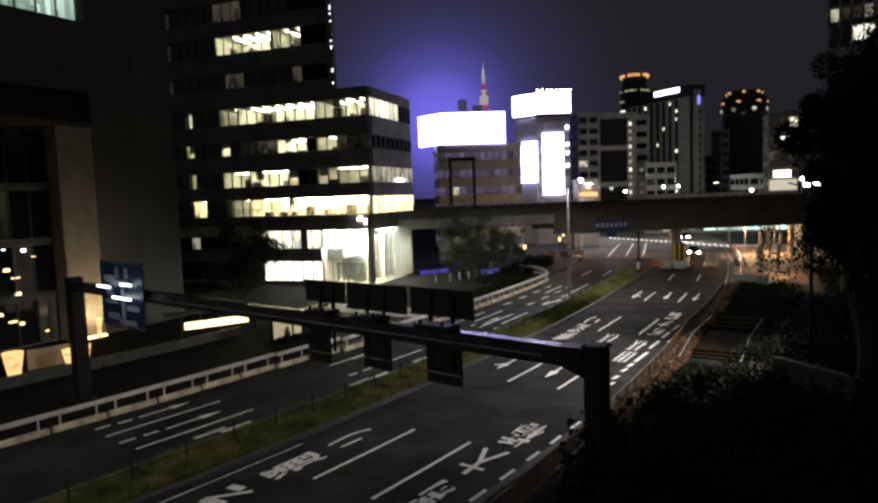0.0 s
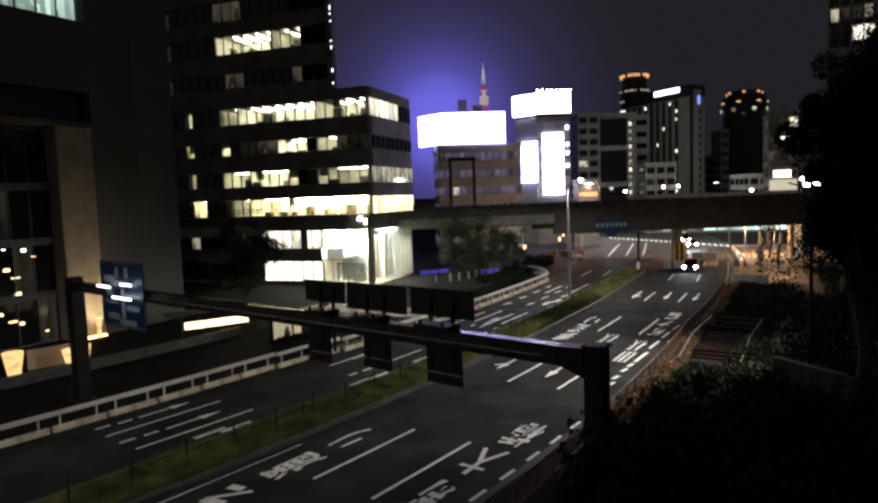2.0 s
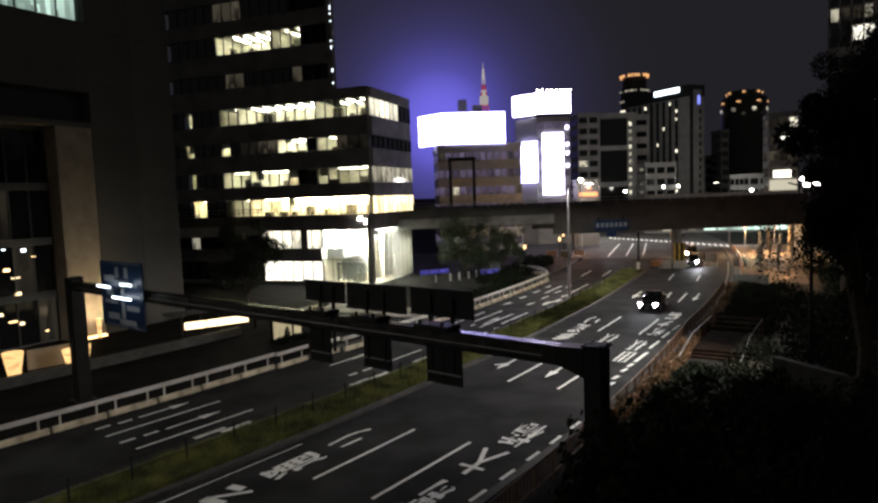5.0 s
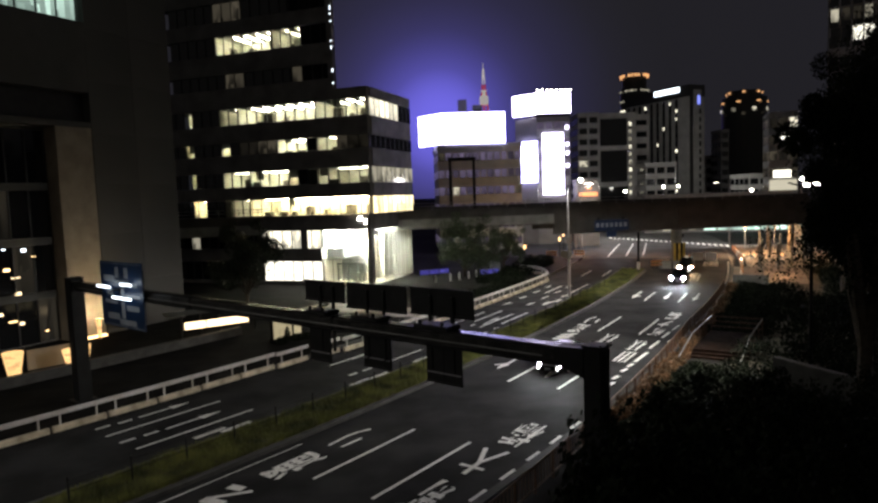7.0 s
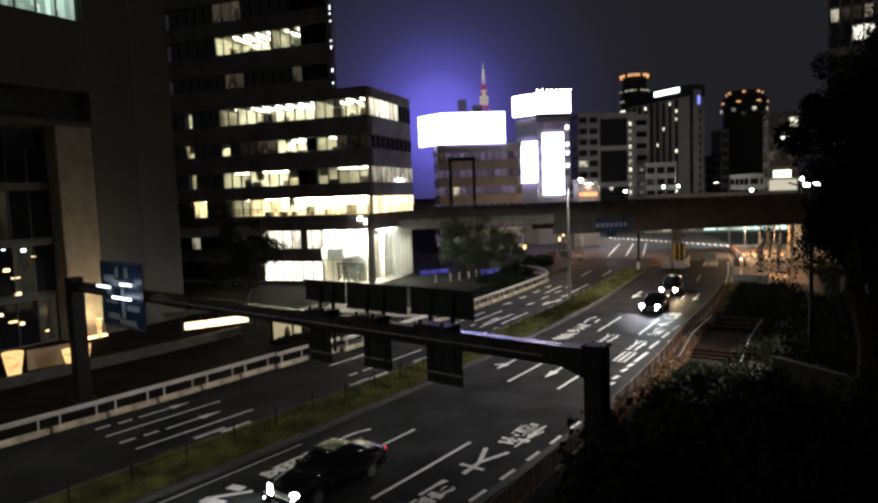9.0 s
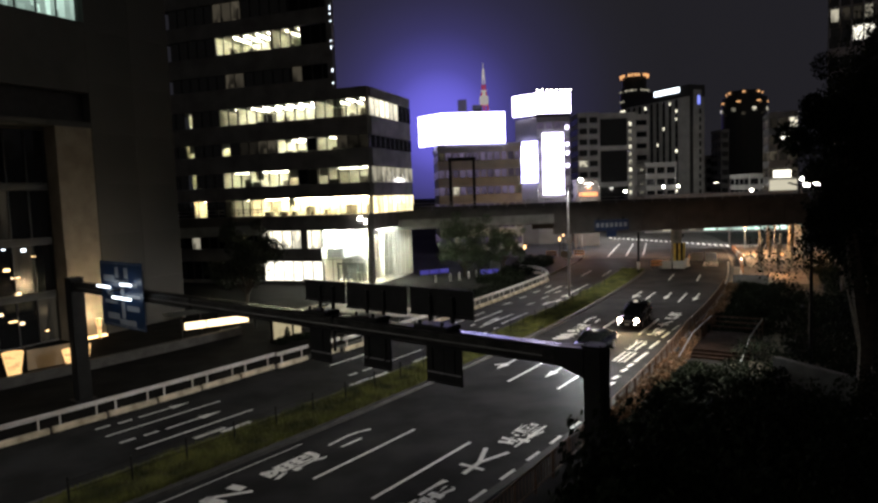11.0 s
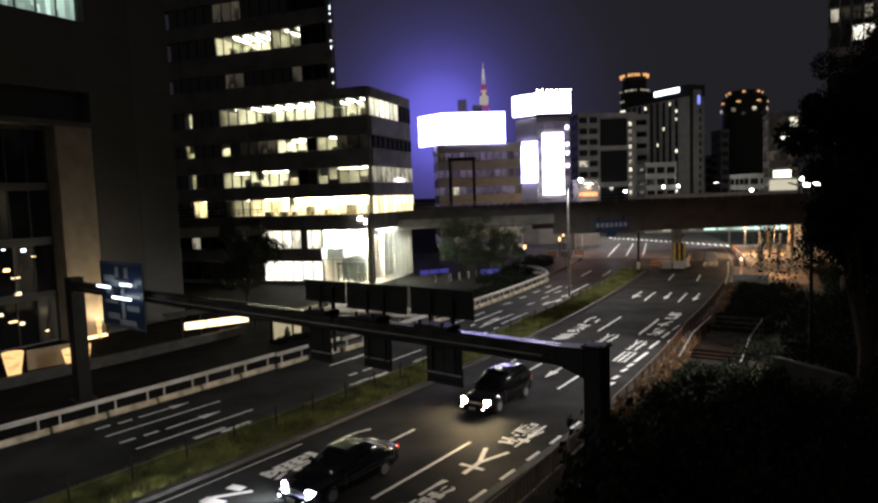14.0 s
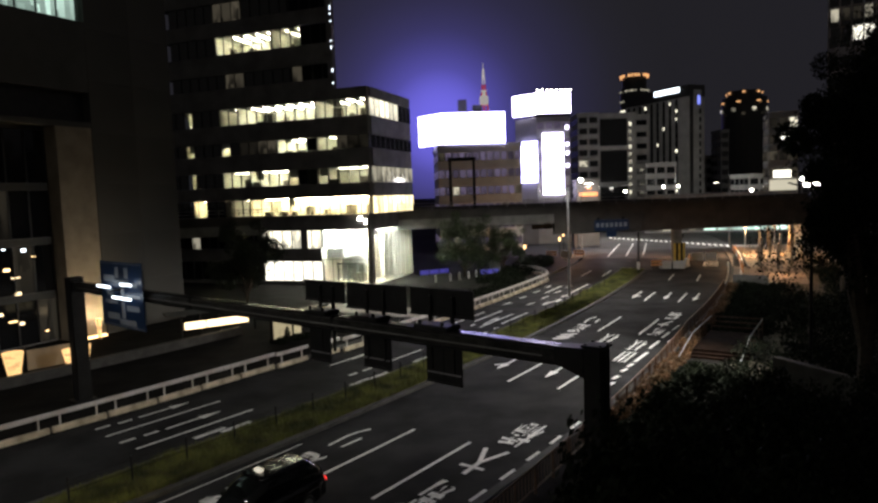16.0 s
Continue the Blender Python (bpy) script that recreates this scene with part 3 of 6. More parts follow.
for x0, x1, z0, z1 in ((18.95, 21.0, 6.98, 7.72), (21.1, 23.8, 6.86, 7.75), (23.98, 26.4, 6.92, 7.77)):
    sign_panel(x0, x1, z0, z1, 0.32, "dark back of a lane sign above the beam")
for x0, x1, z0, z1 in ((19.12, 20.22, 4.85, 6.3), (21.85, 23.1, 4.98, 6.35), (24.58, 25.95, 4.9, 6.4)):
    sign_panel(x0, x1, z0, z1, 0.28, "dark back of a sign hanging under the beam")
blue = thing("direction_sign", "blue direction sign with white route lines", "sign", Matrix.Translation(GA) @ Matrix.Rotation(radians(-39.514), 4, "Z"))
boxed("plate", 4.45, 8.6, -0.5, -0.44, 4.85, 7.96, BLUE_SIGN, blue, bevel=0.012)
boxed("edge_line", 4.52, 8.53, -0.504, -0.5, 7.86, 7.89, SIGN_WHITE, blue)
boxed("edge_line", 4.52, 8.53, -0.504, -0.5, 4.92, 4.95, SIGN_WHITE, blue)
for x0, x1, z0, z1 in ((6.0, 6.35, 7.2, 7.7), (6.9, 7.25, 7.2, 7.7), (5.9, 7.3, 6.95, 7.1), (6.45, 6.8, 5.3, 7.0), (4.8, 6.1, 5.95, 6.12), (6.9, 8.3, 6.3, 6.45), (4.8, 5.9, 7.0, 7.3), (7.0, 8.2, 5.7, 5.95), (5.0, 6.2, 5.2, 5.5), (6.2, 7.8, 5.0, 5.25), (5.1, 5.7, 6.3, 6.7), (7.3, 8.1, 6.8, 7.0)):
    boxed("route_bar", x0, x1, -0.508, -0.5, z0, z1, SIGN_WHITE, blue)
lights = thing("sign_light", "white lamp lighting the blue sign", "lamp", Matrix.Translation(GA) @ Matrix.Rotation(radians(-39.514), 4, "Z"))
boxed("lamp_arm", 6.4, 6.5, -1.2, -0.3, 6.62, 6.68, DARK_STEEL, lights)
for x0, x1, z in ((4.9, 6.2, 6.75), (6.4, 8.2, 6.3), (7.3, 8.3, 6.95)):
    boxed("tube", x0, x1, -0.9, -0.84, z, z + 0.1, COOL_LAMP, lights)


# ---- main office building ----
office = thing("office_building", "dark glass office tower with lit floors and lobby", "building", pose(-7.77, 77.83, 0, 0, 0, -20.3))
boxed("core", -30, -5.0, 5.0, 12.2, 0.1, 23.2, SPANDREL, office)
boxed("lower_core", -30, -7.1, 0.6, 12.2, 0.1, 8.7, SPANDREL, office)
boxed("lobby_ceiling", -7.1, -0.2, 0.2, 12.2, 6.87, 8.6, ROOM_CEILING, office)
boxed("lobby_floor", -7.1, -0.2, 0.2, 12.2, 0.1, 0.16, BEIGE_STONE, office, "pale stone lobby floor")
boxed("lobby_wall", -7.1, -7.0, 0.6, 12.2, 0.16, 6.87, ROOM_WALL, office)
boxed("lobby_wall", -7.0, -0.2, 12.1, 12.2, 0.16, 6.87, ROOM_WALL, office)
boxed("lift_block", -6.6, -3.2, 5.2, 8.4, 0.16, 6.87, GREY_TILE, office, "grey tiled lift block in the lobby")
boxed("mezzanine", -7.0, -4.6, 1.2, 5.2, 3.3, 4.5, GREY_TILE, office)
for k in range(3):
    boxed("lift_door", -6.3 + 1.05 * k, -5.5 + 1.05 * k, 5.14, 5.2, 0.16, 2.4, GALV, office)
# White wall added close to the side glass to make the lobby brighter.
boxed("bounce_wall", -2.9, -2.8, 5.2, 11.6, 0.16, 5.8, ROOM_WALL, office, "white wall added to brighten the lobby side")
boxed("reception_desk", -4.4, -2.6, 3.2, 3.9, 0.16, 1.2, FURNITURE, office, bevel=0.03)
for x, y in ((-1.9, 2.6), (-1.9, 6.6), (-1.9, 10.4)):
    part("lobby_column", tube(bmesh.new(), (x, y, 0.16), (x, y, 6.87), 0.3, sides=14), ROOM_WALL, office)
for k in range(6):
    piece("ceiling_panel", LOBBY_LIGHT, office, -6.6 + 1.1 * k, -6.05 + 1.1 * k, 0.5, 11.8, 6.82, 6.865)
bm = bmesh.new()
low = [bm.verts.new((x, y, 23.2)) for x, y in ((-30, 5.0), (-7.6, 5.0), (-18.0, 22), (-30, 22))]
bmesh.ops.extrude_face_region(bm, geom=[bm.faces.new(low)])
bmesh.ops.translate(bm, vec=(0, 0, 48), verts=[v for v in bm.verts if v not in low])
bmesh.ops.recalc_face_normals(bm, faces=bm.faces)
part("tower_core", bm, SPANDREL, office)
PANE = 1.4
FLOORS = [  # sill, head, lit stretches of the front face, lit stretches of the side face
    (0.55, 3.0, [(7.0, 14.4, PANE_LOBBY)], []),
    (4.6, 6.85, [(9.8, 14.5, PANE_BRIGHT), (7.0, 9.0, PANE_BRIGHT), (24.3, 26.2, PANE_MID)], []),
    (8.7, 10.8, [(0.0, 17.2, PANE_SHOP), (17.2, 20.0, PANE_MID), (23.8, 26.0, PANE_SHOP)], [(0, 13, PANE_SHOP)]),
    (12.45, 14.35, [(0.0, 7.2, PANE_MID), (9.8, 11.2, PANE_LOBBY), (11.2, 17.0, PANE_BRIGHT), (17.0, 21.0, PANE_MID), (24.2, 26.0, PANE_MID)], [(0, 13, PANE_MID)]),
    (16.5, 18.1, [(0.0, 3.0, PANE_DIM), (3.0, 7.0, PANE_MID), (7.2, 12.6, PANE_BRIGHT), (12.6, 18, PANE_DIM), (19.6, 21.0, PANE_BRIGHT), (25.2, 26.6, PANE_MID)], []),
    (20.3, 22.4, [(0.0, 7.0, PANE_LOBBY), (7.0, 18.2, PANE_BRIGHT), (18.2, 21.0, PANE_MID), (24.0, 26.0, PANE_BRIGHT)], [(0, 8.2, PANE_BRIGHT)]),
    (24.9, 26.7, [(8.4, 9.8, PANE_DIM), (16.8, 19.6, PANE_DIM)], []),
    (29.1, 31.4, [(8.4, 12.6, PANE_MID), (12.6, 21.0, PANE_BRIGHT)], []),
    (33.2, 35.5, [(16.0, 21.0, PANE_DIM)], []),
    (37.3, 39.6, [(16.0, 21.0, PANE_DIM)], []),
    (41.4, 43.7, [], []), (45.5, 47.8, [], []), (49.6, 51.9, [], []),
]


def lit_at(stretches, x):
    for a, b, m in stretches:
        if a <= x < b:
            return m
    return DARK_GLASS


ROOMS = {PANE_BRIGHT: TUBE, PANE_MID: TUBE_DIM, PANE_LOBBY: TUBE, PANE_SHOP: TUBE_WARM}


def office_room(a, b, z0, z1, tube_mat, seed):
    """A lit room behind the front face, between a and b from the corner, with rows of ceiling tubes, partitions and furniture."""
    rr = random.Random(seed)
    piece("room_ceiling", ROOM_CEILING, office, -b, -a, 0.6, 4.95, z1 + 0.02, z1 + 0.1)
    piece("room_floor", FURNITURE, office, -b, -a, 0.6, 4.95, z0 - 0.12, z0 - 0.03)
    piece("room_back", ROOM_WALL, office, -b, -a, 4.85, 4.97, z0 - 0.03, z1 + 0.02)
    for x in (a + 0.04, b - 0.04):
        piece("partition", ROOM_WALL, office, -x - 0.04, -x + 0.04, 0.16, 4.9, z0 - 0.03, z1 + 0.02)
    for i in range(max(1, int((b - a) / 1.75))):
        x = a + 0.9 + 1.75 * i
        if x < b - 0.3:
            piece("ceiling_tube", tube_mat, office, -x - 0.09, -x + 0.09, 0.9, 4.5, z1 - 0.06, z1 - 0.01)
    x = a + rr.uniform(0.2, 0.8)
    while x < b - 1.0:
        w, h, y = rr.uniform(0.5, 1.4), rr.uniform(0.35, 1.25) * (z1 - z0) / 2.1, rr.uniform(0.5, 3.4)
        piece("cabinet" if h > 0.8 else "desk", FURNITURE if rr.random() < 0.7 else ROOM_WALL, office, -x - w, -x, y, y + 0.5, z0 - 0.03, z0 + h)
        x += w + rr.uniform(0.2, 1.6)
    if rr.random() < 0.6:
        w = rr.uniform(0.8, 1.4)
        x = rr.uniform(a, max(a, b - w - 0.2))
        piece("blind", ROOM_WALL, office, -x - w, -x, 0.2, 0.22, z1 - rr.uniform(0.4, 1.2), z1)


prev = 0.12
for k, (z0, z1, front, side) in enumerate(FLOORS):
    x_end = 0.0 if z1 < 23 else -4.3
    y_end = 12.6 if z1 < 23 else 0.0
    if z1 < 19 and z1 > 12:
        y_end = 12.6
    if k > 1:
        boxed("floor_slab", -29.4, x_end - (0.6 if z1 < 23 else 3.4), 0.6, 5.0, prev + 0.12, z0 - 0.13, MULLION, office)
        boxed("spandrel", -29.5, x_end, -0.12, 0.6, prev, z0, SPANDREL, office, bevel=0.03)
        if y_end:
            boxed("spandrel", x_end - 0.6, x_end + 0.12, 0.6, y_end, prev, z0, SPANDREL, office, bevel=0.03)
    elif k == 1:
        boxed("spandrel", -29.5, -7.0, -0.12, 0.6, prev, z0, SPANDREL, office, bevel=0.03)
    else:
        boxed("spandrel", -29.5, -7.0, -0.12, 0.6, prev, z0, CONCRETE, office, bevel=0.03)
    n = int((29.4 + x_end) / PANE)
    for i in range(n):
        a = -x_end + i * PANE
        if k < 2 and a < 6.99:
            continue
        here = lit_at(front, a + 0.01)
        piece("pane", GLASS_CLEAR if k > 1 and here in ROOMS else here, office, -a - PANE + 0.03, -a - 0.03, 0.08, 0.12, z0 + 0.03, z1 - 0.03)
        thin = 0.018 if here is PANE_SHOP else 0.04
        piece("mullion", MULLION, office, -a - thin, -a + thin, -0.02, 0.14, z0, z1)
    if k > 1:
        for i in range(int(y_end / PANE)):
            a = i * PANE
            piece("pane", lit_at(side, a + 0.01), office, x_end - 0.12, x_end - 0.08, a + 0.63, a + PANE + 0.57, z0 + 0.03, z1 - 0.03)
            piece("mullion", MULLION, office, x_end - 0.14, x_end - 0.04, a + 0.56, a + 0.64, z0, z1)
    if k > 1:
        for j, (a, b, m) in enumerate(front):
            if m in ROOMS:
                office_room(max(a, -x_end + 0.3), b, z0, z1, ROOMS[m], k * 10 + j)
    prev = z1
boxed("parapet", -29.5, 0.0, -0.15, 0.6, 22.4, 23.6, SPANDREL, office, bevel=0.03)
boxed("parapet", -0.6, 0.12, 0.6, 12.6, 22.4, 23.6, SPANDREL, office, bevel=0.03)
boxed("crown", -29.5, -4.3, -0.12, 0.6, 51.9, 72, SPANDREL, office)
boxed("end_wall", -4.9, -4.24, -0.14, 0.6, 23.6, 60, SPANDREL, office)
boxed("podium_roof", -29.4, -0.6, 0.6, 12.6, 22.4, 23.2, SPANDREL, office)
# two-storey glazed lobby at the corner
for i in range(5):
    a = i * 1.4
    for z0, z1 in ((0.2, 3.2), (3.3, 6.8)):
        piece("lobby_pane", GLASS_CLEAR, office, -a - 1.36, -a - 0.04, 0.1, 0.14, z0, z1)
    piece("lobby_mullion", MULLION, office, -a - 0.018, -a + 0.018, 0.0, 0.16, 0.15, 6.85)
for i in range(9):
    a = 0.3 + i * 1.37
    for z0, z1 in ((0.2, 3.2), (3.3, 6.8)):
        piece("lobby_pane", GLASS_CLEAR, office, -0.14, -0.1, a + 0.05, a + 1.32, z0, z1)
    for d in (0.0, 0.685):
        piece("lobby_fin", SPANDREL, office, -0.1, 0.05 if not d else 0.0, a - 0.05 + d, a + 0.05 + d, 0.15, 6.85)
piece("lobby_transom", MULLION, office, -7.0, 0, -0.02, 0.16, 3.2, 3.3)
piece("wall_panel", SPANDREL, office, -9.85, -8.95, -0.1, 0.12, 4.6, 6.85)
piece("vestibule_head", MULLION, office, -4.9, -1.3, -0.1, 0.02, 2.65, 2.85)
for x in (-4.85, -4.2, -1.9):
    piece("vestibule_post", MULLION, office, x - 0.05, x + 0.05, -0.1, 0.02, 0.15, 2.65)
piece("corner_column", SPANDREL, office, -0.5, 0.0, -0.5, 0.15, 0.13, 8.7)
door = part("entrance_door", box(bmesh.new(), -3.6, -1.4, -0.06, 0.02, 0.15, 2.6), GLASS_CLEAR, office, "clear glass entrance doors")
for x in (-3.6, -2.5, -1.4):
    piece("door_frame", MULLION, office, x - 0.05, x + 0.05, -0.1, 0.03, 0.15, 2.65)
# Small glowing pieces stand for a column of lights mirrored in the glass.
for k in range(22):
    piece("marker_light", COOL_LAMP, office, -4.35, -4.22, -0.2, -0.12, 24.2 + k * 1.15 * (1 + 0.3 * math.sin(k * 2.3)) , 24.32 + k * 1.15 * (1 + 0.3 * math.sin(k * 2.3)))
piece("clock_lamp", LAMP, office, -1.7, -1.25, -0.4, -0.15, 8.0, 8.35)
piece("clock_lamp", LAMP, office, -0.8, -0.3, -0.4, -0.15, 7.5, 8.05)


# ---- grey building on the near left ----
grey = thing("stone_building", "dark grey stone-clad building with a lit column", "building", pose(-27.6, 53.4, 0, 0, 0, -29))
boxed("wall", -14, -0.06, 0.1, 7.9, 0.1, 60, DARK_STONE, grey)
for j in range(14):
    for i in range(2):
        piece("cladding_panel", DARK_STONE, grey, -0.06, 0.0, 0.12 + 3.93 * i, 4.03 + 3.93 * i, 0.15 + 4.1 * j, 4.235 + 4.1 * j)
boxed("upper_wall", -14, 0.0, -34, 0.1, 19.7, 25.2, DARK_STONE, grey)
boxed("upper_wall", -14, 0.0, -34, 0.1, 29.3, 60, DARK_STONE, grey)
boxed("soffit_band", -14, -0.9, -34, 0.1, 17.35, 19.7, MULLION, grey)
boxed("beam", -14, 0.0, -34, 0.1, 16.9, 17.35, DARK_STONE, grey)
boxed("lit_column", -2.6, 0.02, -2.9, 0.06, 0.13, 16.9, BEIGE_STONE, grey, "warm beige stone column lit from below", bevel=0.04)
boxed("room_back", -14, -1.6, -34, -2.9, 0.1, 16.9, SPANDREL, grey)
for j, (z0, z1) in enumerate(((0.3, 3.6), (4.2, 7.8), (8.4, 12.0), (12.6, 16.6))):
    for i in range(12):
        a = -3.0 - i * 1.5
        m = DARK_GLASS if (i * 7 + j * 5) % 6 else PANE_FAINT
        piece("pane", m, grey, -1.55, -1.5, a - 1.46, a - 0.04, z0, z1)
        piece("mullion", MULLION, grey, -1.58, -1.4, a - 0.05, a + 0.05, z0, z1)
    piece("floor_edge", DARK_STONE, grey, -1.6, -1.3, -30, -3.0, z1 + 0.05, z1 + 0.55)
for i in range(12):
    a = -0.35 - i * 1.55
    piece("pane", PANE_GREEN, grey, -0.4, -0.35, a - 1.5, a, 25.25, 29.25)
    piece("mullion", MULLION, grey, -0.42, -0.2, a - 1.56, a - 1.48, 25.2, 29.3)
piece("uplight", WARM_LAMP, grey, 0.35, 0.75, -2.3, -0.4, 0.16, 0.3)
for y in (-2.2, -0.7):
    data = bpy.data.lights.new("uplight", "SPOT")
    data.energy, data.color, data.spot_size, data.spot_blend, data.shadow_soft_size = 1500, (1.0, 0.74, 0.42), radians(80), 0.8, 0.1
    ob = new("uplight", data)
    ob.parent, ob.matrix_basis = grey, look((0.6, y, 0.4), (0.1, y, 5.0))
boxed("end_wall", -14, -0.6, 7.9, 8.05, 0.1, 60, MULLION, grey)
# Glowing pieces set on the panes in place of reflected lights.
for k, (y, z) in enumerate(((-6.63, 7.62), (-6.53, 6.03), (-5.94, 5.45), (-5.21, 7.4), (-4.5, 6.91), (-5.85, 4.17), (-6.38, 2.2), (-5.76, 1.9), (-3.93, 1.05), (-7.27, 2.8))):
    w = (0.12, 0.22, 0.3, 0.16)[k % 4]
    piece("room_lamp", (COOL_LAMP, WARM_LAMP, STRIP)[k % 3] if z > 5 else (WARM_LAMP, STRIP)[k % 2], grey, -1.46, -1.42, y - w, y + w, z, z + 0.1 + 0.12 * (k % 2))


# ---- plaza: light strip, low wall, wall lamps ----
low_wall = part("planter_wall", strip(bmesh.new(), -30, 32, -28.1, -27.6, 0.1, 0.75), KERB)
tagged(low_wall, "low concrete planter wall beside the footway", "wall", kind="structure")
canopy = thing("light_canopy", "low canopy edge with a long warm light strip", "canopy")
for a, b in (((-19.87, 50.2), (-18.55, 51.08)), ((-18.47, 51.13), (-15.75, 52.95))):
    d = Vector(b) - Vector(a)
    bm = box(bmesh.new(), 0, d.length, -0.08, 0.08, 0.86, 1.4, bevel=0.03)
    bmesh.ops.transform(bm, matrix=Matrix.Translation((*a, 0)) @ Matrix.Rotation(math.atan2(d.y, d.x), 4, "Z"), verts=bm.verts)
    part("light_strip", bm, STRIP, canopy)
bm = bmesh.new()
for k in range(5):
    f = k / 4
    tube(bm, (-20.2 + 4.8 * f, 50.4 + 3.2 * f, 0.13), (-20.2 + 4.8 * f, 50.4 + 3.2 * f, 1.9), 0.08, sides=6)
part("frame", bm, DARK_STEEL, canopy)
roof = bmesh.new()
tube(roof, (-21.6, 50.8, 1.95), (-15.6, 54.8, 1.95), 1.3, sides=4)
bmesh.ops.scale(roof, vec=(1, 1, 0.12), verts=roof.verts, space=Matrix.Translation((0, 0, -1.95)))
part("roof", roof, DARK_STONE, canopy)


def lantern(x, y, z, h, w):
    t = thing("lantern", "warm glowing lantern on the plaza", "lamp", pose(x, y, z), group="plaza lanterns")
    bm = bmesh.new()
    bmesh.ops.create_cone(bm, cap_ends=True, segments=12, radius1=w * 0.35, radius2=w * 0.6, depth=h, matrix=Matrix.Translation((0, 0, h / 2 + 0.12)))
    part("shade", bm, LANTERN, t)
    boxed("base", -w * 0.4, w * 0.4, -w * 0.4, w * 0.4, 0, 0.12, DARK_STEEL, t, bevel=0.02)


for x, y, h, w in ((-24.3, 42.4, 1.1, 0.95), (-24.0, 43.4, 1.15, 0.7), (-26.7, 40.2, 1.5, 1.0), (-27.1, 51.4, 1.5, 0.35)):
    lantern(x, y, 0.14, h, w)


bm = box(bmesh.new(), 0, 2.9, -0.08, 0.08, 0.12, 1.45, bevel=0.02)
bmesh.ops.transform(bm, matrix=Matrix.Translation((-27.0, 42.0, 0)) @ Matrix.Rotation(radians(47), 4, "Z"), verts=bm.verts)
screen_wall = part("screen_wall", bm, BEIGE_STONE)
tagged(screen_wall, "low beige stone screen wall behind the lanterns", "wall", kind="structure")


# ---- overpass ----
bridge = thing("overpass", "dark steel girder overpass crossing the avenue", "bridge", pose(7.3, 85.8, 0, 0, 0, 5.0))
boxed("side_deck", -60, 8.0, 0, 13, 6.3, 8.0, BRIDGE_STEEL, bridge)
boxed("main_girder", 8.0, 75, 0, 0.5, 5.0, 8.0, BRIDGE_STEEL, bridge, bevel=0.05)
boxed("back_girder", 8.0, 75, 12.5, 13, 5.0, 8.0, BRIDGE_STEEL, bridge)
boxed("deck", 8.0, 75, 0.5, 12.5, 7.2, 8.0, CONCRETE, bridge)
for k in range(13):
    boxed("cross_beam", 10 + 5 * k, 10.3 + 5 * k, 0.5, 12.5, 5.8, 7.2, BRIDGE_STEEL, bridge)
    boxed("stiffener", 10 + 5 * k, 10.12 + 5 * k, -0.12, 0.0, 5.1, 7.9, BRIDGE_STEEL, bridge)
boxed("girder_flange", 8.0, 75, -0.25, 0.7, 4.9, 5.0, BRIDGE_STEEL, bridge)
boxed("parapet", -60, 75, -0.15, 0.1, 8.0, 8.75, BRIDGE_STEEL, bridge)
boxed("far_parapet", -60, 75, 12.9, 13.1, 8.0, 8.9, BRIDGE_STEEL, bridge)
# Paler band put on the girder for the light falling on it.
boxed("lit_girder_band", -60, 8.0, -0.1, 0.0, 6.4, 7.6, CONCRETE, bridge)
for h in (9.2, 9.6):
    part("handrail", tube(bmesh.new(), (-60, 0, h), (75, 0, h), 0.04, sides=6), GALV, bridge)
for k in range(55):
    piece("rail_post", GALV, bridge, -59.5 + 2.45 * k, -59.42 + 2.45 * k, -0.03, 0.03, 8.75, 9.62)
for x in (-16, 0.3):
    boxed("pier", x - 0.6, x + 0.6, 1.0, 2.2, 0.0, 6.3, CONCRETE, bridge, bevel=0.1)
for x, y in ((25.5, 1.5), (27.5, 6), (29.7, 11)):
    boxed("pier", x - 0.5, x + 0.5, y - 0.6, y + 0.6, 0.0, 5.0, CONCRETE, bridge, bevel=0.15)
for k in range(5):
    boxed("hazard_stripe", 24.72 + 0.32 * k, 25.0 + 0.32 * k, 0.74, 0.86, 0.3, 3.0, YELLOW if k % 2 == 0 else DARK_STEEL, bridge, "yellow and black hazard stripe on the pier")
for x in (46, 58):
    boxed("pier", x - 0.7, x + 0.7, 4.0, 6.0, 0.0, 5.0, CONCRETE, bridge, bevel=0.15)

hang = thing("direction_sign", "blue road sign hung under the overpass", "sign", pose(23.0, 86.5, 0, 0, 0, 5))
boxed("plate", -2.4, 2.2, 0, 0.1, 5.2, 6.6, BLUE_LIT, hang)
boxed("plate", -0.8, 0.5, 0, 0.1, 4.35, 5.15, BLUE_LIT, hang)
for k in range(7):
    boxed("lettering_bar", -2.2 + 0.62 * k, -1.8 + 0.62 * k, -0.01, 0.0, 5.65, 6.2, SIGN_WHITE, hang)
for x in (-1.8, 1.6):
    boxed("hanger", x - 0.06, x + 0.06, 0.1, 0.75, 5.3, 6.9, DARK_STEEL, hang)


